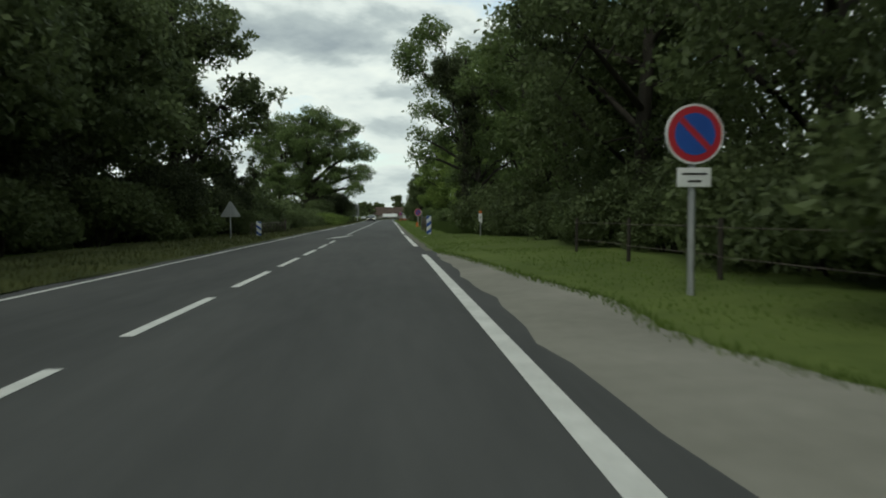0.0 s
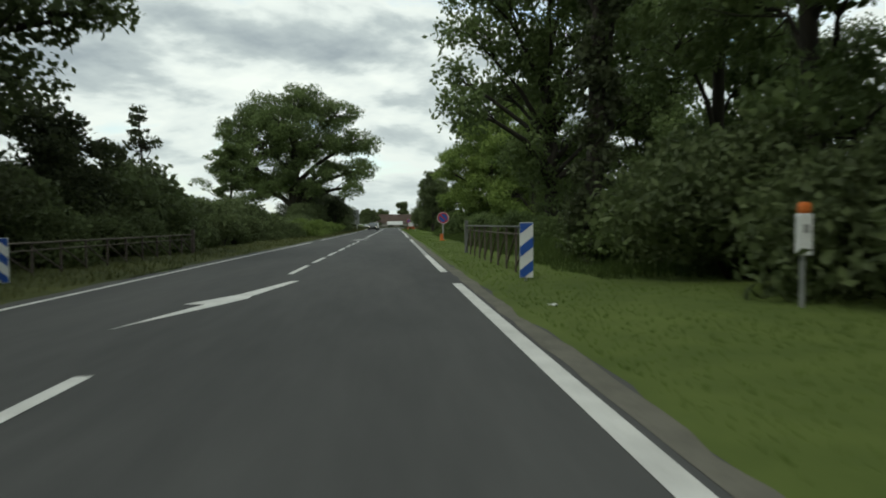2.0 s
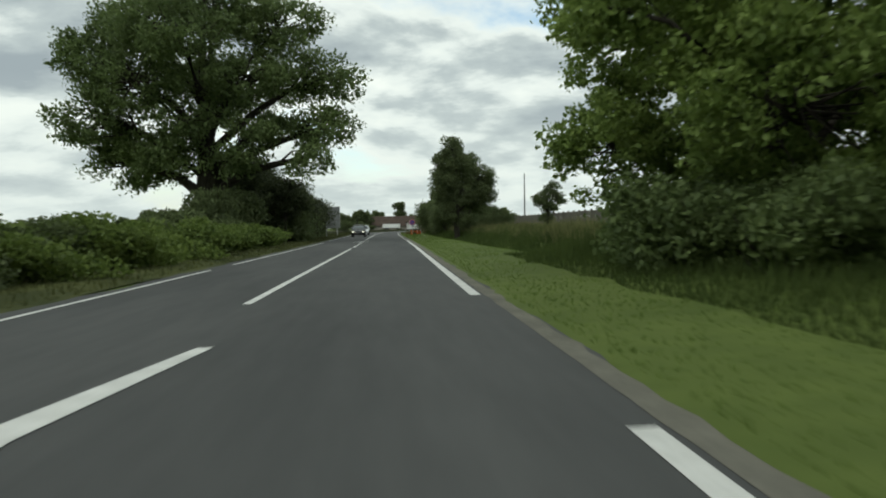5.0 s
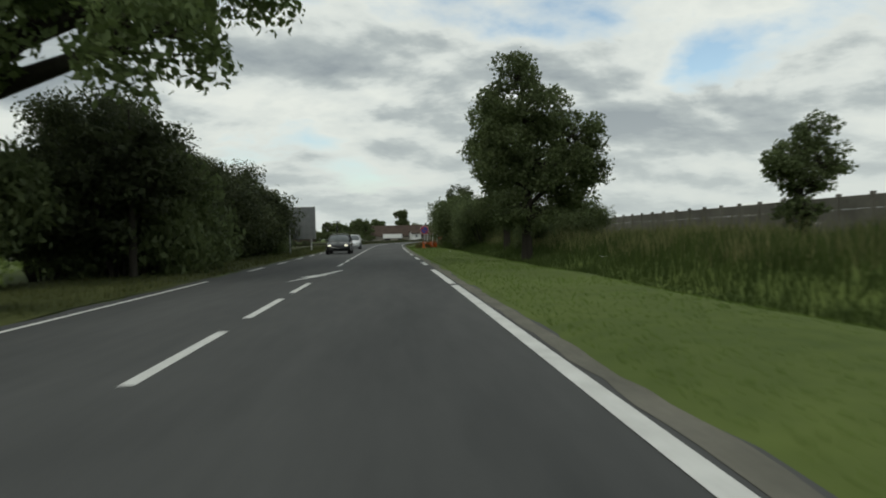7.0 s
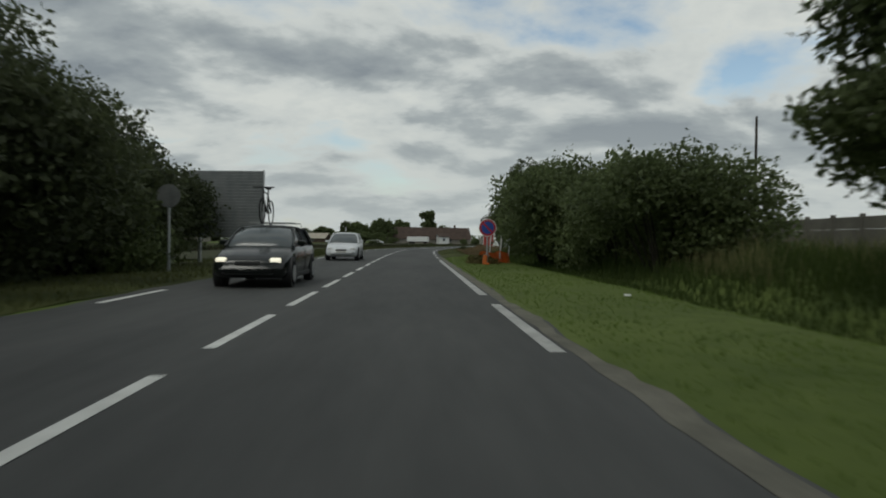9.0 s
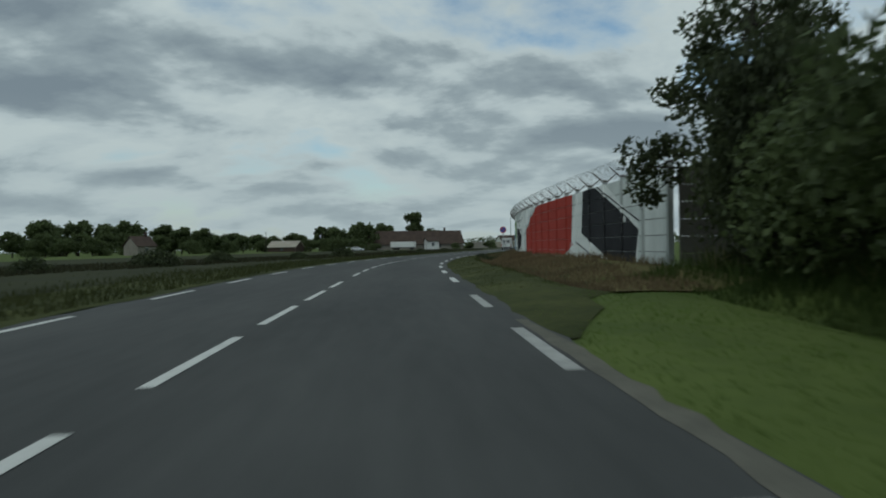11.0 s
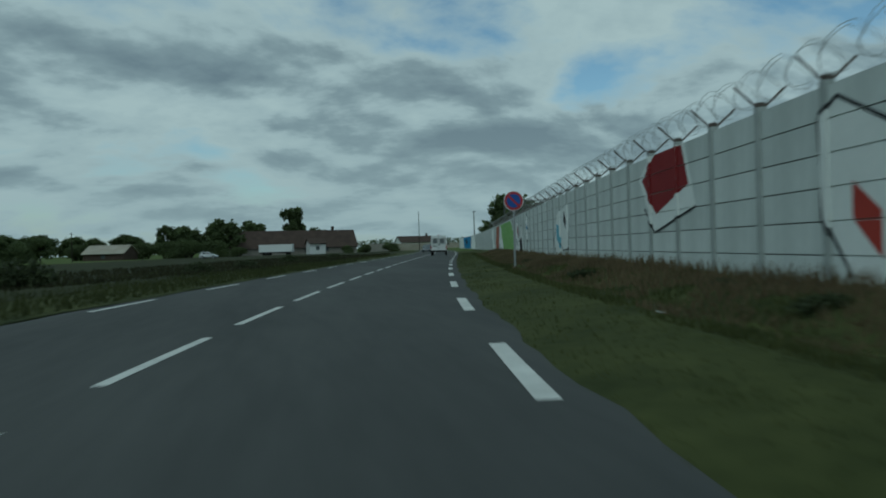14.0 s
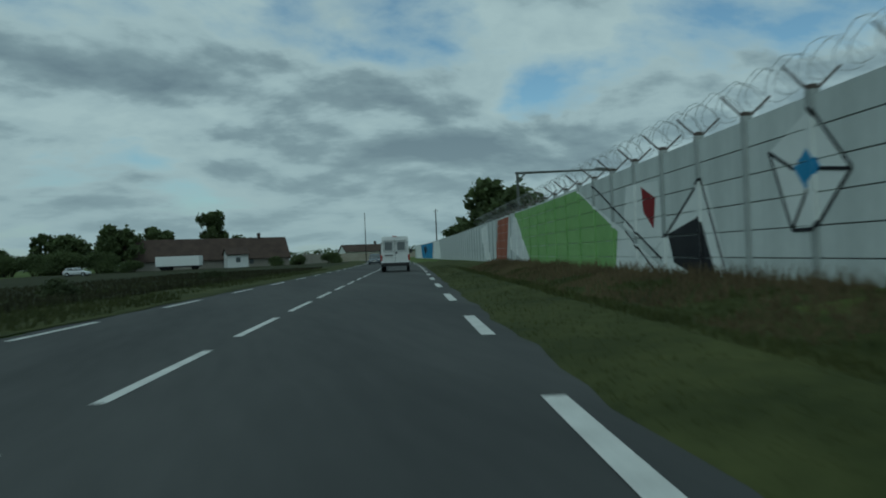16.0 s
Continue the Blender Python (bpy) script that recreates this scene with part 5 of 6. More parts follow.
# orange netting by the bushes
ob = thing("safety_netting", at(140.0, 6.1, height(140, 6.1), 8), "crumpled orange safety netting on white stakes", "netting")
bm = bmesh.new()
nx, nz = 14, 6
grid = [[bm.verts.new((0.12 * i - 0.8, 0.14 * math.sin(i * 1.3 + j * 0.7), 0.13 * j + 0.05 * math.sin(i * 0.9) - 0.1)) for j in range(nz)] for i in range(nx)]
for i in range(nx - 1):
    for j in range(nz - 1):
        bm.faces.new((grid[i][j], grid[i + 1][j], grid[i + 1][j + 1], grid[i][j + 1]))
bmesh.ops.solidify(bm, geom=bm.faces[:], thickness=0.02)
part("net", bm, M["orange"], ob)
for x in (-0.3, 0.25, 0.7):
    bm = bmesh.new()
    rod(bm, (x, 0.1, -0.3), (x + 0.12, 0.1, 1.35), 0.035, n=8)
    part("stake", bm, M["white"], ob)
bush("dry_mound", at(139.0, 5.4, height(139, 5.4) - 0.1), 0.5, 0.8, 0.6, 91, M["dry_grass"], "low heap of dry cut grass", count=1500, size=0.07, clumps=8, category="grass heap")

# ---------- billboard, seen from behind ----------
ob = thing("billboard", at(137.6, -6.6, height(137.6, -6.6), -6), "back of a large ribbed metal billboard on posts", "billboard")
for x in (-1.3, 1.3):
    bm = bmesh.new()
    box(bm, (0.12, 0.16, 4.3), Matrix.Translation((x, 0.14, 2.0)), bevel=0.01)
    part("post", bm, M["galv"], ob)
rib = material("ribbed_sheet", (0.20, 0.215, 0.22), (0.30, 0.31, 0.315), scale=2, rough=0.6, metal=0.3, fine=0.2)
bm = bmesh.new()
box(bm, (3.86, 0.03, 3.06), Matrix.Translation((-0.18, 0.03, 2.72)), bevel=0.004)
part("backing", bm, rib, ob)
for k in range(22):
    bm = bmesh.new()
    box(bm, (3.84, 0.04, 0.10), Matrix.Translation((-0.18, 0.0, 1.26 + 0.139 * k)) @ Matrix.Rotation(radians(8), 4, 'X'), bevel=0.01)
    part("slat", bm, rib, ob)
for x in (-2.10, 1.74):
    bm = bmesh.new()
    box(bm, (0.05, 0.10, 3.12), Matrix.Translation((x, 0.0, 2.72)), bevel=0.006)
    part("edge_trim", bm, M["galv"], ob)


# ---------- vehicles ----------


def frustum(bm, size, top, z0, shift_top=0.0, bevel=0.05):
    """A box whose top is narrower (top: factors in x and y)."""
    r = bmesh.ops.create_cube(bm, size=1.0, matrix=Matrix.Translation((0, 0, z0 + size[2] / 2)) @ Matrix.Diagonal((*size, 1)))
    for v in r["verts"]:
        if v.co.z > z0 + size[2] / 2:
            v.co.x *= top[0]
            v.co.y = v.co.y * top[1] + shift_top
    bmesh.ops.bevel(bm, geom=list(bm.edges), offset=bevel, segments=3, affect='EDGES', profile=0.6)
    return bm


def wheel(ob, x, y, r, w=0.20):
    bm = bmesh.new()
    bmesh.ops.create_cone(bm, cap_ends=True, segments=28, radius1=r, radius2=r, depth=w, matrix=Matrix.Translation((x, y, r)) @ Matrix.Rotation(math.pi / 2, 4, 'Y'))
    bmesh.ops.bevel(bm, geom=[e for e in bm.edges if len(e.link_faces) == 2 and max(len(f.verts) for f in e.link_faces) > 8], offset=0.03, segments=2, affect='EDGES')
    t = part("wheel", bm, M["rubber"], ob)
    bm = bmesh.new()
    d = 0.012 if x > 0 else -0.012
    bmesh.ops.create_cone(bm, cap_ends=True, segments=20, radius1=r * 0.62, radius2=r * 0.62, depth=w, matrix=Matrix.Translation((x + d, y, r)) @ Matrix.Rotation(math.pi / 2, 4, 'Y'))
    part("rim", bm, M["galv"], t)


def slab(name, ob, size, c, mat, bevel=0.01, rot=None, label=""):
    bm = bmesh.new()
    m = Matrix.Translation(c)
    if rot:
        m = m @ Matrix.Rotation(radians(rot[0]), 4, rot[1])
    box(bm, size, m, bevel=bevel)
    return part(name, bm, mat, ob, label)


M["lamp_red"] = plain("lamp_red", (0.35, 0.02, 0.02), 0.25)
M["lamp_clear"] = plain("lamp_clear", (0.6, 0.6, 0.58), 0.15)
M["lamp_on"] = plain("lamp_on", (1.0, 0.93, 0.75), 0.2, emit=1.2)
M["dark_green"] = plain("car_dark", (0.010, 0.013, 0.012), 0.2)
M["car_white"] = plain("car_white", (0.66, 0.68, 0.70), 0.25)
M["car_grey"] = plain("car_grey", (0.10, 0.12, 0.14), 0.25)
M["plate_white"] = plain("number_plate", (0.62, 0.62, 0.60), 0.5)

# white panel van; its rear (-y) faces back along the road
van = thing("panel_van", at(281.0, 1.55, 0.0), "white high-roofed panel van with two rear doors and windows", "van")
bm = bmesh.new()
frustum(bm, (1.98, 3.3, 2.02), (0.90, 0.97), 0.42, 0.05, bevel=0.07)
part("body", bm, M["van_white"], van)
bm = bmesh.new()
frustum(bm, (1.96, 1.15, 0.75), (0.94, 0.80), 0.42, -0.06, bevel=0.09)
bmesh.ops.translate(bm, verts=bm.verts, vec=(0, 2.2, 0))
part("bonnet", bm, M["van_white"], van)
bm = bmesh.new()
frustum(bm, (1.80, 0.5, 0.95), (0.88, 0.25), 1.15, -0.14, bevel=0.04)
bmesh.ops.translate(bm, verts=bm.verts, vec=(0, 1.78, 0))
part("windscreen", bm, M["glass_dark"], van)
for sx in (-1, 1):
    d = slab("rear_door", van, (0.86, 0.03, 1.62), (sx * 0.445, -1.635, 1.42), M["van_white"], 0.02, (1.2, 'X'))
    slab("window_seal", d, (0.70, 0.02, 0.74), (sx * 0.43, -1.640, 1.76), M["rubber"], 0.05, (1.2, 'X'))
    slab("window", d, (0.61, 0.02, 0.65), (sx * 0.43, -1.648, 1.76), M["van_glass"], 0.05, (1.2, 'X'))
    slab("hinge", d, (0.05, 0.04, 0.10), (sx * 0.87, -1.655, 2.0), M["black"], 0.01)
    slab("lower_hinge", d, (0.05, 0.04, 0.10), (sx * 0.87, -1.655, 1.0), M["black"], 0.01)
    slab("tail_lamp", van, (0.11, 0.05, 0.42), (sx * 0.935, -1.645, 0.98), M["lamp_red"], 0.015)
    slab("side_trim", van, (0.03, 2.8, 0.16), (sx * 0.985, 0.0, 0.66), M["black"], 0.01)
    slab("mirror", van, (0.20, 0.12, 0.30), (sx * 1.10, 1.55, 1.42), M["black"], 0.04)
    for y in (-1.0, 1.95):
        wheel(van, sx * 0.86, y, 0.33)
slab("door_gap", van, (0.02, 0.02, 1.60), (0, -1.655, 1.42), M["rubber"], 0.0, (1.2, 'X'))
slab("handle", van, (0.13, 0.05, 0.12), (0.10, -1.665, 1.30), M["black"], 0.02)
slab("plate_recess", van, (0.56, 0.03, 0.07), (-0.42, -1.668, 1.15), M["black"], 0.01)
slab("number_plate", van, (0.52, 0.02, 0.11), (-0.42, -1.665, 1.06), M["plate_white"], 0.004)
slab("bumper", van, (1.94, 0.22, 0.24), (0, -1.66, 0.52), M["black"], 0.05)
slab("roof_light", van, (0.30, 0.04, 0.05), (0, -1.58, 2.44), M["lamp_red"], 0.01)


def loft(stations, section):
    """Closed rings across the car joined from nose to tail, capped at both ends."""
    vs, fs = [], []
    for st in stations:
        ring = section(*st[1:])
        vs += [(x, st[0], z) for x, z in ring]
    n = len(ring)
    for i in range(len(stations) - 1):
        for j in range(n):
            fs.append((i * n + j, i * n + (j + 1) % n, (i + 1) * n + (j + 1) % n, (i + 1) * n + j))
    fs.append(tuple(range(n))[::-1])
    fs.append(tuple(range(len(vs) - n, len(vs))))
    return vs, fs


def hull(zb, zt, w):
    half = [(w * 0.86, zb), (w * 0.97, zb + 0.08), (w, zb + 0.5 * (zt - zb)), (w * 0.985, zt - 0.14), (w * 0.95, zt - 0.05), (w * 0.87, zt), (w * 0.45, zt + 0.025)]
    return half + [(-x, z) for x, z in half[::-1]]


def house_of_glass(zb, zt, wb, wt):
    half = [(wb, zb), (wb * 0.55 + wt * 0.45, zb * 0.5 + zt * 0.5), (wt * 1.02, zt - 0.07), (wt * 0.93, zt - 0.015), (wt * 0.5, zt + 0.012)]
    return half + [(-x, z) for x, z in half[::-1]]


def car(m, paint, label, h=1.45, length=4.2, w=1.72, lit=False, plate="plate_white", group=""):
    """A hatchback; its nose points to -y."""
    ob = thing("car", m, label, "car", group)
    L, hw = length / 2, w / 2
    vs, fs = loft([(-L, 0.34, 0.54, hw * 0.66), (-L + 0.06, 0.28, 0.62, hw * 0.80), (-L + 0.25, 0.22, 0.70, hw * 0.93), (-L + 0.75, 0.20, 0.82, hw * 0.99), (-L + 1.20, 0.20, 0.92, hw), (0.2, 0.20, 0.95, hw), (L - 0.7, 0.20, 0.97, hw), (L - 0.2, 0.24, 0.95, hw * 0.96), (L - 0.03, 0.32, 0.86, hw * 0.88), (L, 0.40, 0.74, hw * 0.80)], hull)
    mesh_part("body", vs, fs, paint, ob, smooth=True)
    gw, rw = hw - 0.07, hw * 0.70
    y0, y1, y2, y3 = -L + 1.12, -L + 1.98, L - 0.75, L - 0.22
    vs, fs = loft([(y0, 0.88, 0.93, gw, gw * 0.94), (y0 * 0.5 + y1 * 0.5, 0.88, 0.93 + (h - 0.93) * 0.56, gw, gw * 0.5 + rw * 0.5), (y1, 0.88, h - 0.05, gw, rw), (0.15, 0.88, h - 0.012, gw, rw * 1.02), (y2, 0.88, h - 0.05, gw, rw * 0.97), (y3, 0.88, 0.97, gw * 0.97, gw * 0.9)], house_of_glass)
    mesh_part("cabin", vs, fs, M["glass_dark"], ob, smooth=True, label="tinted windows")
    vs, fs = loft([(y1 - 0.03, h - 0.075, h - 0.045, rw * 1.06, rw), (0.15, h - 0.045, h, rw * 1.07, rw * 1.03), (y2 + 0.06, h - 0.085, h - 0.045, rw * 1.03, rw)], house_of_glass)
    mesh_part("roof", vs, fs, paint, ob, smooth=True)
    for sx in (-1, 1):
        for a, b, r in (((gw, y0 + 0.02, 0.91), (rw * 1.04, y1, h - 0.05), 0.035), ((gw + 0.01, 0.28, 0.92), (rw * 1.06, 0.25, h - 0.04), 0.035), ((gw, L - 0.62, 0.93), (rw * 1.0, y2, h - 0.06), 0.06), ((gw * 0.95, y3 - 0.02, 0.95), (rw, y2 + 0.03, h - 0.06), 0.05)):
            mid = (Vector(a) + Vector(b)) / 2 + Vector((0.025, 0, 0.0))
            vs, fs = tube([Vector((sx * p[0], p[1], p[2])) for p in (a, mid, b)], [r, r, r], 6)
            mesh_part("pillar", vs, fs, paint, ob, smooth=True)
        slab("headlamp", ob, (0.24, 0.12, 0.11), (sx * (hw * 0.68), -L + 0.10, 0.62), M["lamp_on"] if lit else M["lamp_clear"], 0.045, (sx * 16, 'Z'))
        slab("mirror", ob, (0.19, 0.10, 0.13), (sx * (hw + 0.06), y0 + 0.35, 1.00), paint, 0.04)
        slab("tail_lamp", ob, (0.20, 0.08, 0.22), (sx * (hw * 0.76), L - 0.04, 0.76), M["lamp_red"], 0.03)
        slab("sill", ob, (0.04, length * 0.46, 0.10), (sx * (hw - 0.02), 0, 0.25), M["black"], 0.01)
        slab("door_seam", ob, (0.012, 0.012, 0.58), (sx * (hw - 0.001), 0.28, 0.60), M["black"], 0.0)
        for y in (-L + 0.78, L - 0.75):
            bm = bmesh.new()
            bmesh.ops.create_cone(bm, cap_ends=True, segments=28, radius1=0.37, radius2=0.37, depth=0.2, matrix=Matrix.Translation((sx * (hw - 0.095), y, 0.33)) @ Matrix.Rotation(math.pi / 2, 4, 'Y'))
            part("wheel_arch", bm, M["black"], ob)
            wheel(ob, sx * (hw - 0.085), y, 0.31)
    slab("grille", ob, (0.55, 0.06, 0.10), (0, -L + 0.015, 0.55), M["black"], 0.03)
    slab("air_intake", ob, (1.10, 0.06, 0.13), (0, -L + 0.04, 0.37), M["black"], 0.03)
    if plate:
        slab("number_plate", ob, (0.50, 0.02, 0.11), (0, -L - 0.016, 0.46), M[plate], 0.004)
    return ob


dark = car(at(123.3, -1.58, 0.0), M["dark_green"], "dark estate car with lit headlamps and roof bars", h=1.43, length=4.35, lit=True, plate=None)
for y in (0.35, 1.15):
    slab("roof_bar", dark, (1.16, 0.05, 0.03), (0, y, 1.50), M["galv"], 0.008)
bike = thing("bicycle", at(124.0, -1.80, 1.46), "dark bicycle standing on the car's roof rack", "bicycle")
for y in (-0.52, 0.52):
    bm = bmesh.new()
    for k in range(24):
        a, b = 2 * math.pi * k / 24, 2 * math.pi * (k + 1) / 24
        rod(bm, (0, y + 0.31 * math.cos(a), 0.33 + 0.31 * math.sin(a)), (0, y + 0.31 * math.cos(b), 0.33 + 0.31 * math.sin(b)), 0.018, n=5)
    part("wheel", bm, M["rubber"], bike)
bm = bmesh.new()
for a, b in (((0, -0.52, 0.33), (0, -0.40, 0.90)), ((0, -0.42, 0.82), (0, 0.12, 0.80)), ((0, -0.42, 0.72), (0, 0.02, 0.30)), ((0, 0.02, 0.30), (0, 0.16, 0.92)), ((0, 0.02, 0.30), (0, 0.52, 0.33)), ((0, 0.13, 0.78), (0, 0.52, 0.33))):
    rod(bm, a, b, 0.02, n=6)
part("frame", bm, M["dark_green"], bike)
bm = bmesh.new()
rod(bm, (-0.27, -0.38, 0.94), (0.27, -0.38, 0.94), 0.016, n=6)
part("handlebar", bm, M["black"], bike)
slab("saddle", bike, (0.12, 0.25, 0.05), (0, 0.18, 0.95), M["black"], 0.02)
car(at(143.4, -1.75, 0.0), M["car_white"], "white hatchback in the oncoming lane", h=1.48, length=4.1)
car(at(330.0, -1.9, 0.0), M["car_grey"], "grey car in the oncoming lane", h=1.55, length=4.3)

# ---------- street lamp and poles ----------
lamp = thing("street_lamp", pose(30.9, 269.4, 0.4, 0, 0, 16), "grey street lamp with a long level arm over the wall", "street lamp")
bm = bmesh.new()
rod(bm, (0, 0, -0.7), (0, 0, 5.5), 0.11, 0.08, n=12)
part("pole", bm, M["old_galv"], lamp)
bm = bmesh.new()
rod(bm, (0, 0, 4.95), (0.7, 0, 5.5), 0.05, n=8)
rod(bm, (-0.12, 0, 5.45), (7.2, 0, 5.95), 0.08, 0.06, n=8)
part("arm", bm, M["old_galv"], lamp)
slab("lamp_head", lamp, (1.5, 0.32, 0.20), (7.6, 0, 5.98), M["old_galv"], 0.05)


def pole(x, y, h, r, label, bar=True):
    ob = thing("utility_pole", Matrix.Translation((x, y, 0)), label, "pole", "utility poles")
    bm = bmesh.new()
    rod(bm, (0, 0, -0.3), (0, 0, h), r, r * 0.6, n=8)
    part("shaft", bm, M["bark"], ob)
    if bar:
        slab("crossbar", ob, (0.9, 0.08, 0.08), (0, 0, h - 0.35), M["bark"], 0.01)


p = W(150, 24.5)
pole(p.x, p.y, 9.6, 0.13, "tall slim pole behind the bushes", False)
pole(50.2, 348.0, 9.3, 0.15, "dark wooden pole beyond the wall")
pole(-39.5, 362.4, 6.5, 0.13, "thin wooden pole beside far houses")
pole(43.5, 379.9, 11.0, 0.12, "slim pale lamp post far down the road", False)

# ---------- farm and houses across the fields ----------
M["roof_brown"] = material("roof_tiles", (0.045, 0.034, 0.029), (0.088, 0.065, 0.054), scale=0.6, rough=0.9, fine=0.5, bump=0.3)
M["render"] = material("pale_render", (0.20, 0.185, 0.16), (0.30, 0.28, 0.245), scale=0.4, rough=0.95, fine=0.3)
M["roof_pale"] = material("pale_sheet_roof", (0.30, 0.27, 0.22), (0.40, 0.37, 0.31), scale=0.5, rough=0.8, fine=0.2)


def house(a, b, depth, eaves, ridge, wall_mat, roof_mat, label, openings=4, chimney=True):
    """A gabled house whose front runs from a to b."""
    a, b = Vector((*a, 0)), Vector((*b, 0))
    L = (b - a).length
    m = Matrix.Translation((a + b) / 2) @ Matrix.Rotation(math.atan2(b.y - a.y, b.x - a.x), 4, 'Z')
    ob = thing("house", m, label, "house")
    bm = bmesh.new()
    out = [(0, -0.3), (depth, -0.3), (depth, eaves), (depth / 2, ridge), (0, eaves)]
    va = [bm.verts.new((-L / 2, y, z)) for y, z in out]
    vb = [bm.verts.new((L / 2, y, z)) for y, z in out]
    bm.faces.new(va)
    bm.faces.new(vb[::-1])
    for i in range(5):
        bm.faces.new((va[i], vb[i], vb[(i + 1) % 5], va[(i + 1) % 5]))
    bmesh.ops.recalc_face_normals(bm, faces=bm.faces)
    part("wall", bm, wall_mat, ob)
    bm = bmesh.new()
    sl = math.atan2(ridge - eaves, depth / 2)
    ln = (depth / 2 + 0.5) / math.cos(sl)
    for sgn in (-1, 1):
        cy = depth / 2 + sgn * (depth / 4 + 0.25)
        cz = ridge - (depth / 4 + 0.25) * math.tan(sl) + 0.12
        box(bm, (L + 0.7, ln, 0.16), Matrix.Translation((0, cy, cz)) @ Matrix.Rotation(-sgn * sl, 4, 'X'))
    roof = part("roof", bm, roof_mat, ob)
    if chimney:
        bm = bmesh.new()
        box(bm, (0.7, 0.7, 1.6), Matrix.Translation((L * 0.33, depth / 2, ridge + 0.5)), bevel=0.03)
        part("chimney", bm, M["roof_brown"], roof)
    for k in range(openings):
        x = -L / 2 + L * (k + 0.5) / openings
        w = slab("window", ob, (1.0, 0.10, 1.15), (x, -0.02, eaves * 0.55), M["glass_dark"], 0.01)
        slab("frame", w, (1.16, 0.06, 0.10), (x, -0.04, eaves * 0.55 + 0.62), M["white"], 0.005)
    return ob


house((-8, 396), (28.6, 402.6), 9, 2.2, 6.9, M["render"], M["roof_brown"], "long low farmhouse with a brown tiled roof", 6)
house((14, 391.5), (18.5, 392.3), 5, 3.0, 4.3, M["white"], M["roof_brown"], "small white gabled porch before the farmhouse", 1, False)
house((-43, 384), (-33, 381.6), 8, 1.6, 3.6, M["roof_brown"], M["roof_pale"], "low outbuilding with a pale sheet roof", 1, False)
house((-71, 338.5), (-67.5, 343), 7, 2.6, 5.2, M["render"], M["roof_brown"], "small house with a pale gable among trees", 1)
house((54, 468), (69, 470), 9, 3.2, 5.6, M["white"], M["roof_brown"], "white house at the far end of the road", 3)
trailer = thing("trailer", pose(4.9, 372.8, 0, 0, 0, -14), "long white box trailer parked in the farmyard", "trailer")
slab("box", trailer, (8.4, 2.4, 1.9), (0, 0, 1.75), M["van_white"], 0.06)
slab("chassis", trailer, (8.0, 1.8, 0.25), (0, 0, 0.68), M["black"], 0.02)
for x in (-3.0, -1.9, 3.0):
    for y in (-0.9, 0.9):
        bm = bmesh.new()
        bmesh.ops.create_cone(bm, cap_ends=True, segments=18, radius1=0.48, radius2=0.48, depth=0.3, matrix=Matrix.Translation((x, y, 0.48)) @ Matrix.Rotation(math.pi / 2, 4, 'X'))
        part("wheel", bm, M["rubber"], trailer)
car(pose(-9.7, 355.2, height(300, -60), 0, 0, 80), M["car_white"], "white car parked in the grass before the farm", length=4.0)

# white painted boundary wall past the farm
bw = tagged(new("wall_far"), "low pale wall along the far side of the road", "wall", kind="structure")
bm = bmesh.new()
for a, b in (((32, 402), (46, 444)), ((46, 444), (84, 452))):
    a, b = Vector((*a, 0)), Vector((*b, 0))
    box(bm, ((b - a).length, 0.25, 2.6), Matrix.Translation((a + b) / 2 + Vector((0, 0, 1.2))) @ Matrix.Rotation(math.atan2(b.y - a.y, b.x - a.x), 4, 'Z'))
part("rendered_wall", bm, M["roof_pale"], bw)

# trees about the farm and along the horizon
far_tree = tree("far_tree", pose(-9, 398, -0.2), 10.5, 5.0, 0.3, 1.5, 101, M["leaf_dark"], "dark broadleaf tree beside the farm", count=3200, size=0.5, limbs=10)
for x, y, k, kz in ((-2, 410, 1.0, 1.0), (-19, 399, 0.9, 0.8), (-37, 402, 0.8, 0.66), (-52, 410, 0.9, 0.65), (-62, 410, 1.2, 0.72), (-71, 411, 1.2, 0.74), (-82, 405, 1.2, 0.8), (-23, 412, 1.0, 0.9), (-13, 415, 1.0, 1.0), (18, 420, 0.8, 0.8)):
    again(far_tree, pose(x, y, -0.2, 0, 0, x * 37), k, kz)
for x, y, k in ((-98, 361, 1.1), (-90, 364, 1.0), (-81, 360, 1.05), (-73, 366, 0.95), (-66, 362, 0.85), (-59, 359, 0.8), (-104, 352, 1.1), (-98, 345, 0.75), (-91, 347, 0.7), (-84, 349, 0.7), (-77, 351, 0.65), (-70, 354, 0.6), (-56, 366, 0.6), (-49, 372, 0.6), (-43, 395, 0.6), (-33, 397, 0.62), (-88, 322, 0.6), (-94, 318, 0.65), (-101, 315, 0.7), (-82, 335, 0.55)):
    again(far_tree, pose(x, y, -0.2, 0, 0, x * 53), k, k * 0.95)
tree("poplar_clump", pose(10.5, 432, -0.2), 15.5, 4.2, 0.4, 2.0, 107, M["leaf_dark"], "tall dense clump of dark trees behind the farmhouse", count=7000, size=0.42, limbs=12, flat=1.2)
tree("fir", pose(-28, 411, -0.2), 10.2, 2.3, 0.22, 0.6, 113, M["leaf_dark"], "pointed dark fir among the farm trees", count=3500, size=0.36, limbs=14, flat=0.7)
for x, y, k in ((43.5, 301, 1.0), (48, 307, 0.9), (54, 345, 0.75), (60, 352, 0.7), (66, 360, 0.6), (73, 372, 0.5), (82, 385, 0.5), (95, 398, 0.5), (58, 330, 0.7)):
    again(far_tree, pose(x, y, 0, 0, 0, x * 41), k, k * 0.85)
hz = random.Random(3)
belt = thing("far_wood", Matrix(), "low dark line of distant woods round the fields", "woods", kind="stuff")
cs, ss = [], []
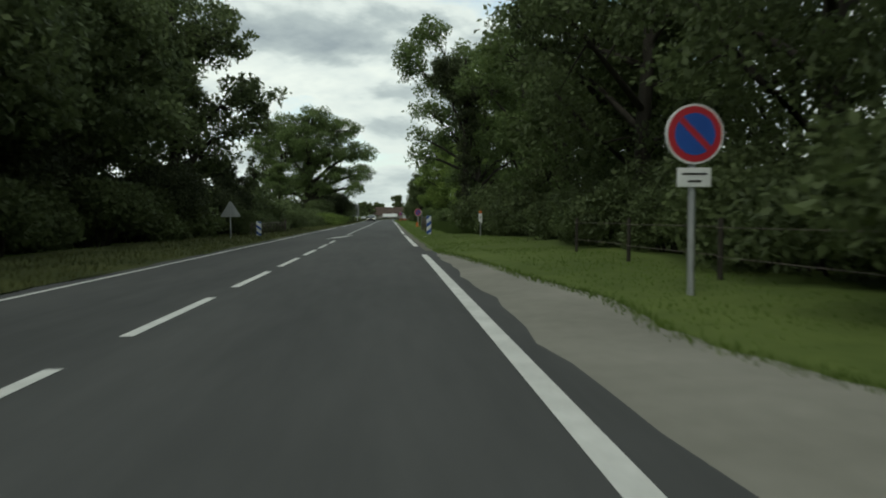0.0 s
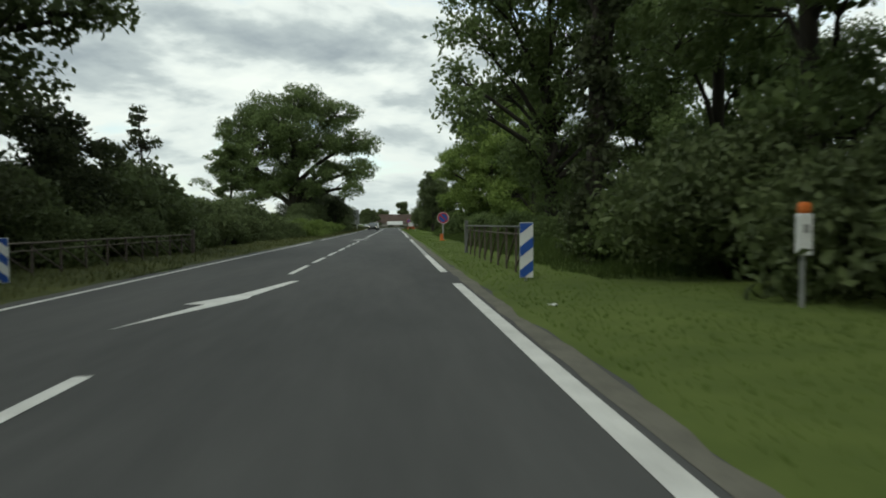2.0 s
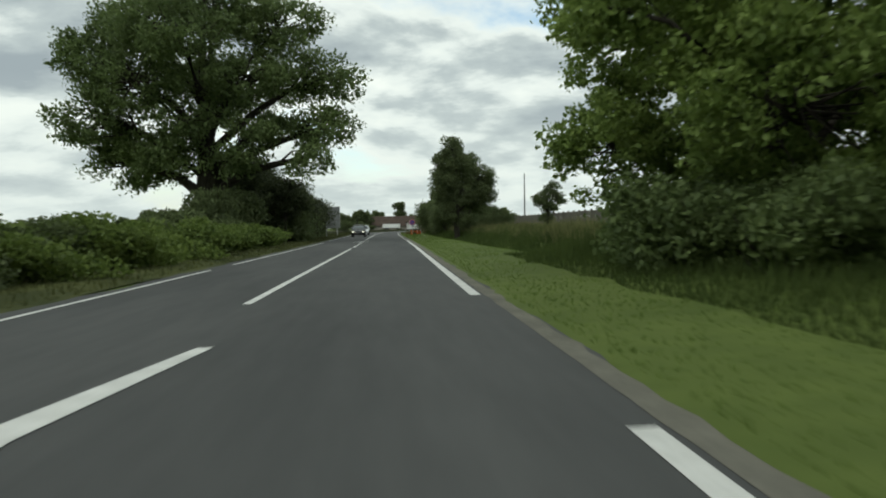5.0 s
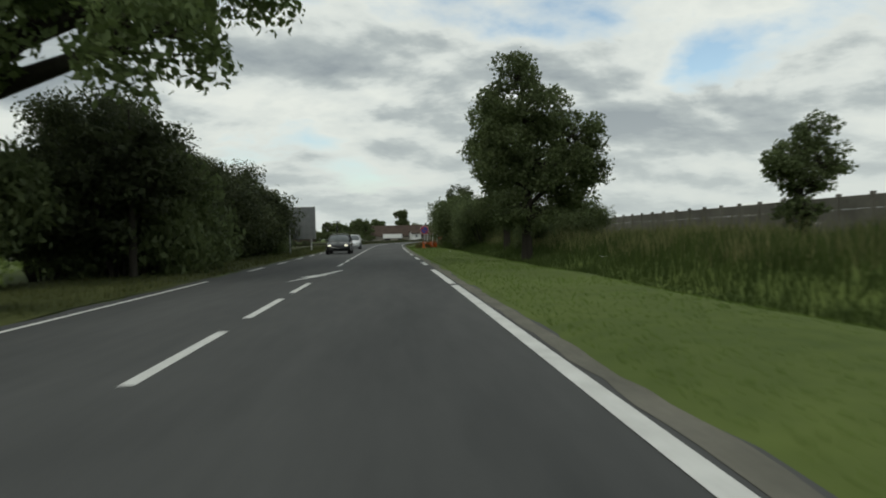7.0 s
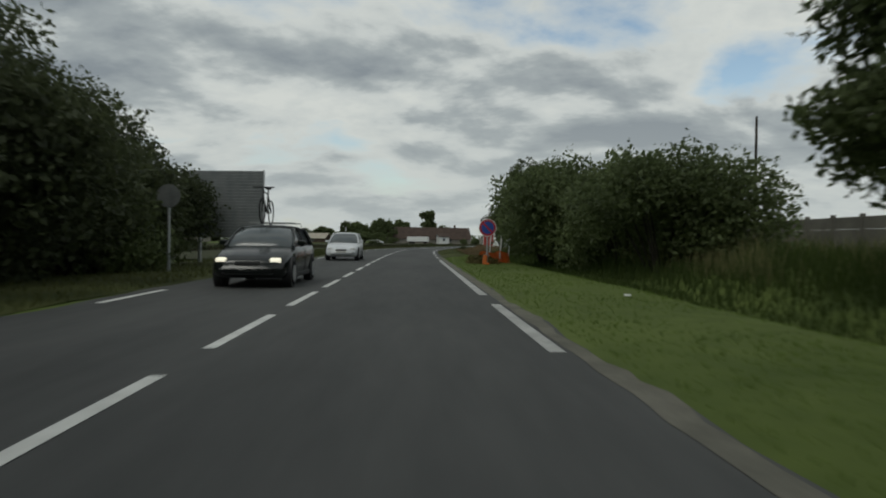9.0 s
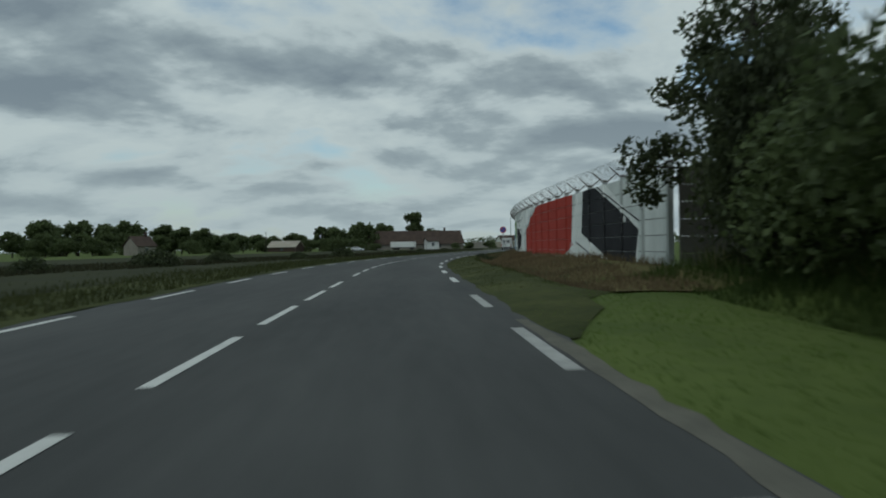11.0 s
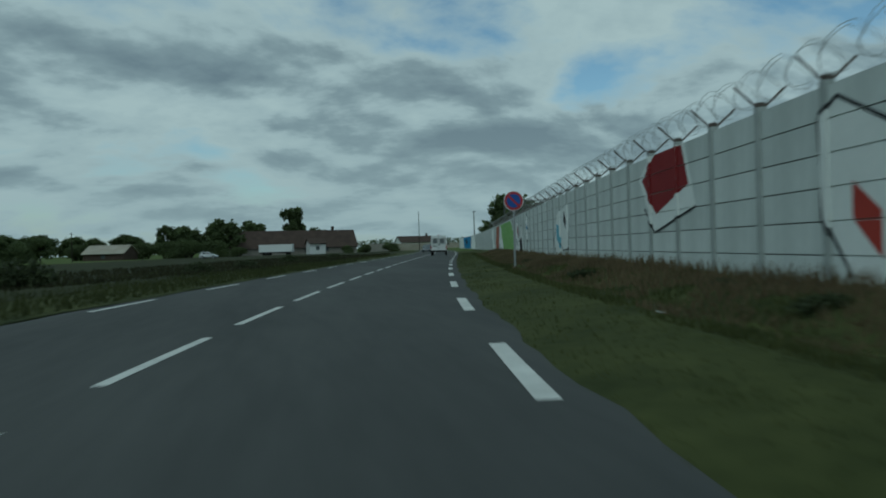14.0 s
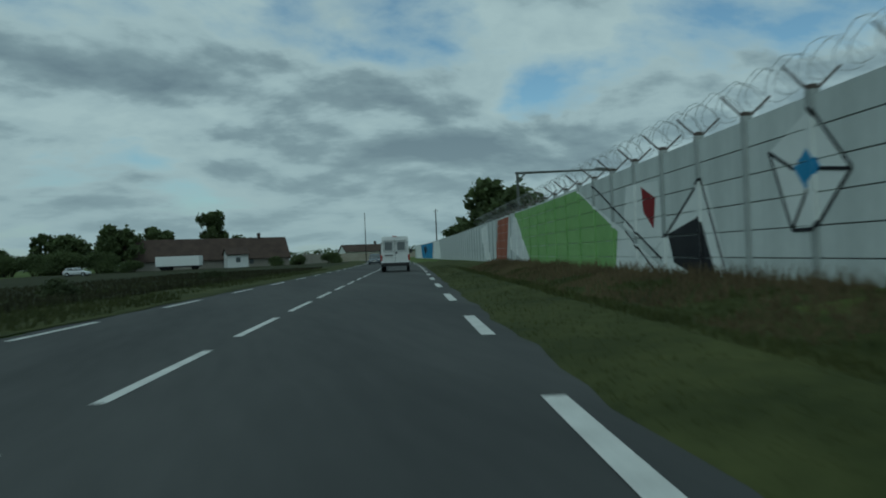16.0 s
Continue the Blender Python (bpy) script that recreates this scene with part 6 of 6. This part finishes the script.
for k in range(520):
    a = math.radians(k * 360 / 520)
    r = 430 + 60 * math.sin(a * 5) + 40 * hz.random()
    cs.append((r * math.sin(a) - 10, 230 + r * math.cos(a), 2.5 + 2.2 * hz.random()))
    ss.append((4.5, 4.5, 3.6))
leaves_mesh("woods", cs, ss, 42000, 1.1, np.random.default_rng(17), M["leaf_dark"], belt)


# ---------- long grass and weeds ----------


def blades(name, label, mat, spots, h, w, rng):
    """Thin bent blades standing on the ground."""
    n = len(spots)
    vs, fs = [], []
    for (s, lat), u in zip(spots, rng.random((n, 5))):
        z = height(s, lat) - 0.02
        a = u[0] * 6.283
        hh = (h(s, lat) if callable(h) else h) * (0.5 + 0.9 * u[1])
        dx, dy = math.cos(a) * w, math.sin(a) * w
        p = W(s, lat, z)
        bx, by = (u[2] - 0.5) * hh * 0.7, (u[3] - 0.5) * hh * 0.7
        o = len(vs)
        vs += [(p.x - dx, p.y - dy, z), (p.x + dx, p.y + dy, z), (p.x + dx * 0.7 + bx * 0.4, p.y + dy * 0.7 + by * 0.4, z + hh * 0.6), (p.x - dx * 0.7 + bx * 0.4, p.y - dy * 0.7 + by * 0.4, z + hh * 0.6), (p.x + bx, p.y + by, z + hh)]
        fs += [(o, o + 1, o + 2, o + 3), (o + 3, o + 2, o + 4)]
    ob = mesh_part(name, vs, fs, mat)
    return tagged(ob, label, "grass", kind="stuff")


gr = np.random.default_rng(21)
M["dry_blade"] = material("dry_blades", (0.088, 0.068, 0.040), (0.22, 0.170, 0.098), scale=0.25, rough=0.85, island=0.4, leaf=True)
M["dull_blade"] = material("dull_blades", (0.030, 0.039, 0.013), (0.078, 0.086, 0.032), scale=0.3, rough=0.85, island=0.4, leaf=0.4)
M["verge_blade"] = material("verge_blades", (0.040, 0.052, 0.018), (0.125, 0.134, 0.050), scale=0.3, rough=0.85, island=0.4, leaf=0.55)
M["seed_blade"] = material("seed_blades", (0.100, 0.105, 0.042), (0.24, 0.225, 0.105), scale=0.3, rough=0.85, island=0.4, leaf=0.4)
# blade green darkened: shade of trees and ditch is put into the colour
M["shade_tint_blade"] = material("shade_tint_blades", (0.030, 0.050, 0.013), (0.080, 0.112, 0.028), scale=0.3, rough=0.85, island=0.4, leaf=True)


def rank(s, lat):
    """Height of the uncut growth: low along the mown verge, uneven further in."""
    rise = min(1.0, max(0.0, (lat - 7.9) / 1.9))
    return (0.16 + 0.44 * rise) * (0.85 + 0.75 * noise.noise(Vector((s * 0.45, lat * 0.6, 2.0))))


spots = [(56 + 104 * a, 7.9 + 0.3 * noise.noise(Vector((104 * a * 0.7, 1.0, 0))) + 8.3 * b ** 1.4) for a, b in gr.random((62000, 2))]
blades("long_grass", "long uncut grass on the field bank", M["shade_tint_blade"], spots, rank, 0.013, gr)
spots = [(56 + 104 * a, 9.7 + 10.0 * b ** 1.3) for a, b, u in gr.random((52000, 3)) if u < 0.45 + 1.3 * noise.noise(Vector((a * 26, b * 4, 7.0)))]
blades("seed_grass", "tall pale seeding grass on the field bank", M["seed_blade"], spots, lambda s, lat: 1.35 * rank(s, lat), 0.009, gr)


def dry_there(s):
    return float(np.interp(s, [156, 184, 190, 203, 280], [0.75, 0.60, -0.10, 0.12, 0.18]))


spots = [(156 + 124 * a, 6.0 + 2.6 * b) for a, b, u in gr.random((60000, 3)) if noise.noise(Vector((124 * a * 0.5, b * 2.6, 4.0))) + 0.6 * b + dry_there(156 + 124 * a) > 0.30 + 0.2 * (u - 0.5)]
blades("dry_weeds", "dry brown weeds at the foot of the wall", M["dry_blade"], spots, 0.17, 0.014, gr)
spots = [(156 + 124 * a, 5.6 + 3.0 * b) for a, b, u in gr.random((60000, 3)) if noise.noise(Vector((124 * a * 0.5, b * 2.6, 4.0))) + 0.6 * b + dry_there(156 + 124 * a) < 0.36 + 0.2 * (u - 0.5)]
blades("green_weeds", "green weeds and nettles at the foot of the wall", M["verge_blade"], spots, 0.13, 0.014, gr)
spots = [(161 + 119 * a, wall_lat(161 + 119 * a) - 0.15 - 0.7 * b ** 2) for a, b, u in gr.random((14000, 3)) if u < 0.5 + noise.noise(Vector((a * 90, 0, 2.0)))]
blades("tall_weeds", "taller dry stalks against the wall foot", M["dry_blade"], spots, 0.28, 0.012, gr)
spots = [(-45 + 205 * a, 4.0 + 4.2 * b ** 1.3) for a, b in gr.random((70000, 2)) if not (a < 0.17 and b < 0.42)]
blades("verge_grass", "short mown grass on the verge", material("mown_blades", (0.072, 0.116, 0.023), (0.168, 0.235, 0.055), scale=0.3, rough=0.85, island=0.4, leaf=0.5), spots, 0.055, 0.009, gr)
spots = [(-60 + 52 * a, 3.9 + float(np.interp(-60 + 52 * a, [-60, -30, -20, -9], [1.7, 1.5, 1.1, 0.15])) + 0.30 * noise.noise(Vector(((-60 + 52 * a) * 0.35, 5, 0))) - 0.05 + 0.22 * (b + c - 1)) for a, b, c in gr.random((9000, 3))]
blades("verge_grass", "ragged grass fringe growing over the sandy shoulder", bpy.data.materials["mown_blades"], spots, 0.09, 0.010, gr)
ob = ribbon("verge", 150, 330, lambda s: right_line(s) + 0.22 + 0.05 * math.sin(s * 0.7) + 0.03 * math.sin(s * 3.7), lambda s: min(wall_lat(s) - 0.3, 4.2 + 0.32 * max(0.0, s - 150) + 0.2 * math.sin(s * 1.7)), 0.03, material("rough_verge", (0.010, 0.018, 0.004), (0.076, 0.084, 0.028), scale=0.45, rough=0.95, bump=0.5, fine=0.5), step=1.5, follow=True, cross=8)
tagged(ob, "dark rough verge with bare and dry spots before the wall", "verge", kind="structure")
spots = [(158 + 132 * a, 3.9 + 3.4 * b) for a, b, u in gr.random((90000, 3)) if u < 0.62 + 0.9 * noise.noise(Vector((132 * a * 0.6, b * 4.0, 9.0)))]
blades("verge_grass", "short grass between road and ditch", M["verge_blade"], spots, 0.075, 0.010, gr)
spots = [(140 + 115 * a, left_line(140 + 115 * a) - 0.7 - 5 * b ** 1.4) for a, b in gr.random((16000, 2))]
blades("verge_grass", "rough dull grass between road and pasture", M["dull_blade"], spots, 0.20, 0.02, gr)
spots = [(-45 + 185 * a, left_line(-45 + 185 * a) - 0.7 - 5 * b ** 1.4) for a, b in gr.random((26000, 2))]
blades("verge_grass", "rough grass on the far verge", M["verge_blade"], spots, 0.16, 0.014, gr)
spots = [(165 + 135 * a, left_line(165 + 135 * a) - 1.6 - 9 * b) for a, b, u in gr.random((30000, 3)) if u < 0.08 + 1.2 * a + noise.noise(Vector((a * 30, b * 3, 1.0)))]
blades("rank_weeds", "rank dark weeds on the far verge", M["dull_blade"], spots, 0.17, 0.022, gr)
# darkened blades stand in for tree shade behind the railing
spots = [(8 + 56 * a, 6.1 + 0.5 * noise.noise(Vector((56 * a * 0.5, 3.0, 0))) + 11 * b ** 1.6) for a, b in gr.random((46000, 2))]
blades("long_grass", "long grass behind the railing, its shade put into the colour", M["shade_tint_blade"], spots, lambda s, lat: 0.08 + 0.34 * min(1.0, max(0.0, (lat - 6.0) / 2.2)), 0.011, gr)
ob = ribbon("field", 142, 440, lambda s: left_line(s) - 4.5, -68, 0.05, material("rough_pasture", (0.020, 0.024, 0.011), (0.042, 0.046, 0.019), scale=0.12, rough=0.95, bump=0.4, fine=0.4), step=4, follow=True, cross=10)
tagged(ob, "rough dark green pasture beyond the verge", "field", kind="structure")


def scrub_edge(s):
    return -float(np.interp(s, [150, 180, 215, 245, 330], [19.0, 18.0, 12.5, 8.0, 8.2]))


M["scrub"] = material("scrub_stalks", (0.020, 0.022, 0.012), (0.060, 0.060, 0.030), scale=0.3, rough=0.9, island=0.4, leaf=0.3)
spots = [(158 + 160 * a, scrub_edge(158 + 160 * a) - 0.4 * noise.noise(Vector((a * 200, 0, 3.0))) - 16 * b ** 1.5) for a, b in gr.random((26000, 2))]
blades("scrub", "dark rough scrub and docks beyond the far verge", M["scrub"], spots, 0.26, 0.05, gr)
ob = ribbon("near_verge", 142, 440, lambda s: left_line(s) - 4.7, lambda s: left_line(s) - 0.42 - 0.08 * math.sin(s * 0.9), 0.03, bpy.data.materials["rough_verge"], step=1.5, follow=True, cross=6)
tagged(ob, "dull olive verge between road and pasture", "verge", kind="structure")
scrub_bush = bush("scrub_bush", at(172, -20.0, -0.25), 1.3, 1.5, 1.0, 133, M["leaf_hedge"], "low dark bramble bush in the rough field", count=2200, size=0.09, clumps=12)
for q, (s, d, k) in enumerate(((166, 1.0, 1.1), (181, 2.4, 0.9), (190, 1.2, 1.2), (201, 3.0, 1.0), (212, 1.5, 0.8), (224, 2.5, 1.1), (236, 1.6, 0.7), (247, 3.6, 0.6), (263, 4.4, 0.8), (284, 4.0, 0.7))):
    again(scrub_bush, at(s, scrub_edge(s) - d, -0.25, q * 83), k)
ob = ribbon("bank", 156, 188, lambda s: 6.45 + 0.25 * math.sin(s * 0.8) + 0.18 * math.sin(s * 2.9) + 0.12 * math.sin(s * 7.1), lambda s: wall_lat(s) - 0.2, 0.04, M["dry_grass"], step=0.3, follow=True, cross=6)
tagged(ob, "dry brown bank at the foot of the wall", "bank", kind="structure")
# dark ribbon laid over the grass; its colour stands in for the hedge's shade
ob = ribbon("far_verge", -60, 142, lambda s: left_line(s) - 0.55 - 0.15 * math.sin(s * 0.6), -9.5, 0.03, bpy.data.materials["rough_verge"], step=1.5, follow=True, cross=6)
tagged(ob, "rough verge before the hedge, coloured dark for its shade", "verge", kind="structure")
tuft = bush("weed_clump", at(187.0, 6.6, height(187, 6.6) - 0.05), 0.42, 0.75, 0.45, 131, M["leaf_hedge"], "low dark clump of weeds on the bank", count=1500, size=0.06, clumps=9, category="weeds")
again(tuft, at(195.0, 6.0, height(195, 6.0) - 0.05, 70), 0.9)
for q, (s, d, k) in enumerate(((205.5, 1.3, 0.55), (209.0, 0.9, 0.45), (216.0, 1.6, 0.6), (223.5, 0.7, 0.4), (231.0, 1.4, 0.5), (240.0, 0.8, 0.45))):
    again(tuft, at(s, wall_lat(s) - d, height(s, wall_lat(s) - d) - 0.05, q * 67), k)
# hedges before the farm
for x, y, k in ((-100, 338, 2.0), (-92, 340, 2.0), (-84, 342, 1.8), (-60, 352, 1.6), (-52, 370, 1.6), (-46, 392, 1.7), (-30, 394, 1.8), (-24, 390, 1.8), (-18, 388, 1.9), (-12, 390, 1.8), (-63, 398, 2.2), (-72, 398, 2.3), (-80, 392, 2.3), (-90, 385, 2.2), (24, 388, 0.9), (30, 391, 1.0), (-5, 384, 1.0), (38, 396, 1.1)):
    again(hedge, pose(x, y, -0.2, 0, 0, x * 29), k)
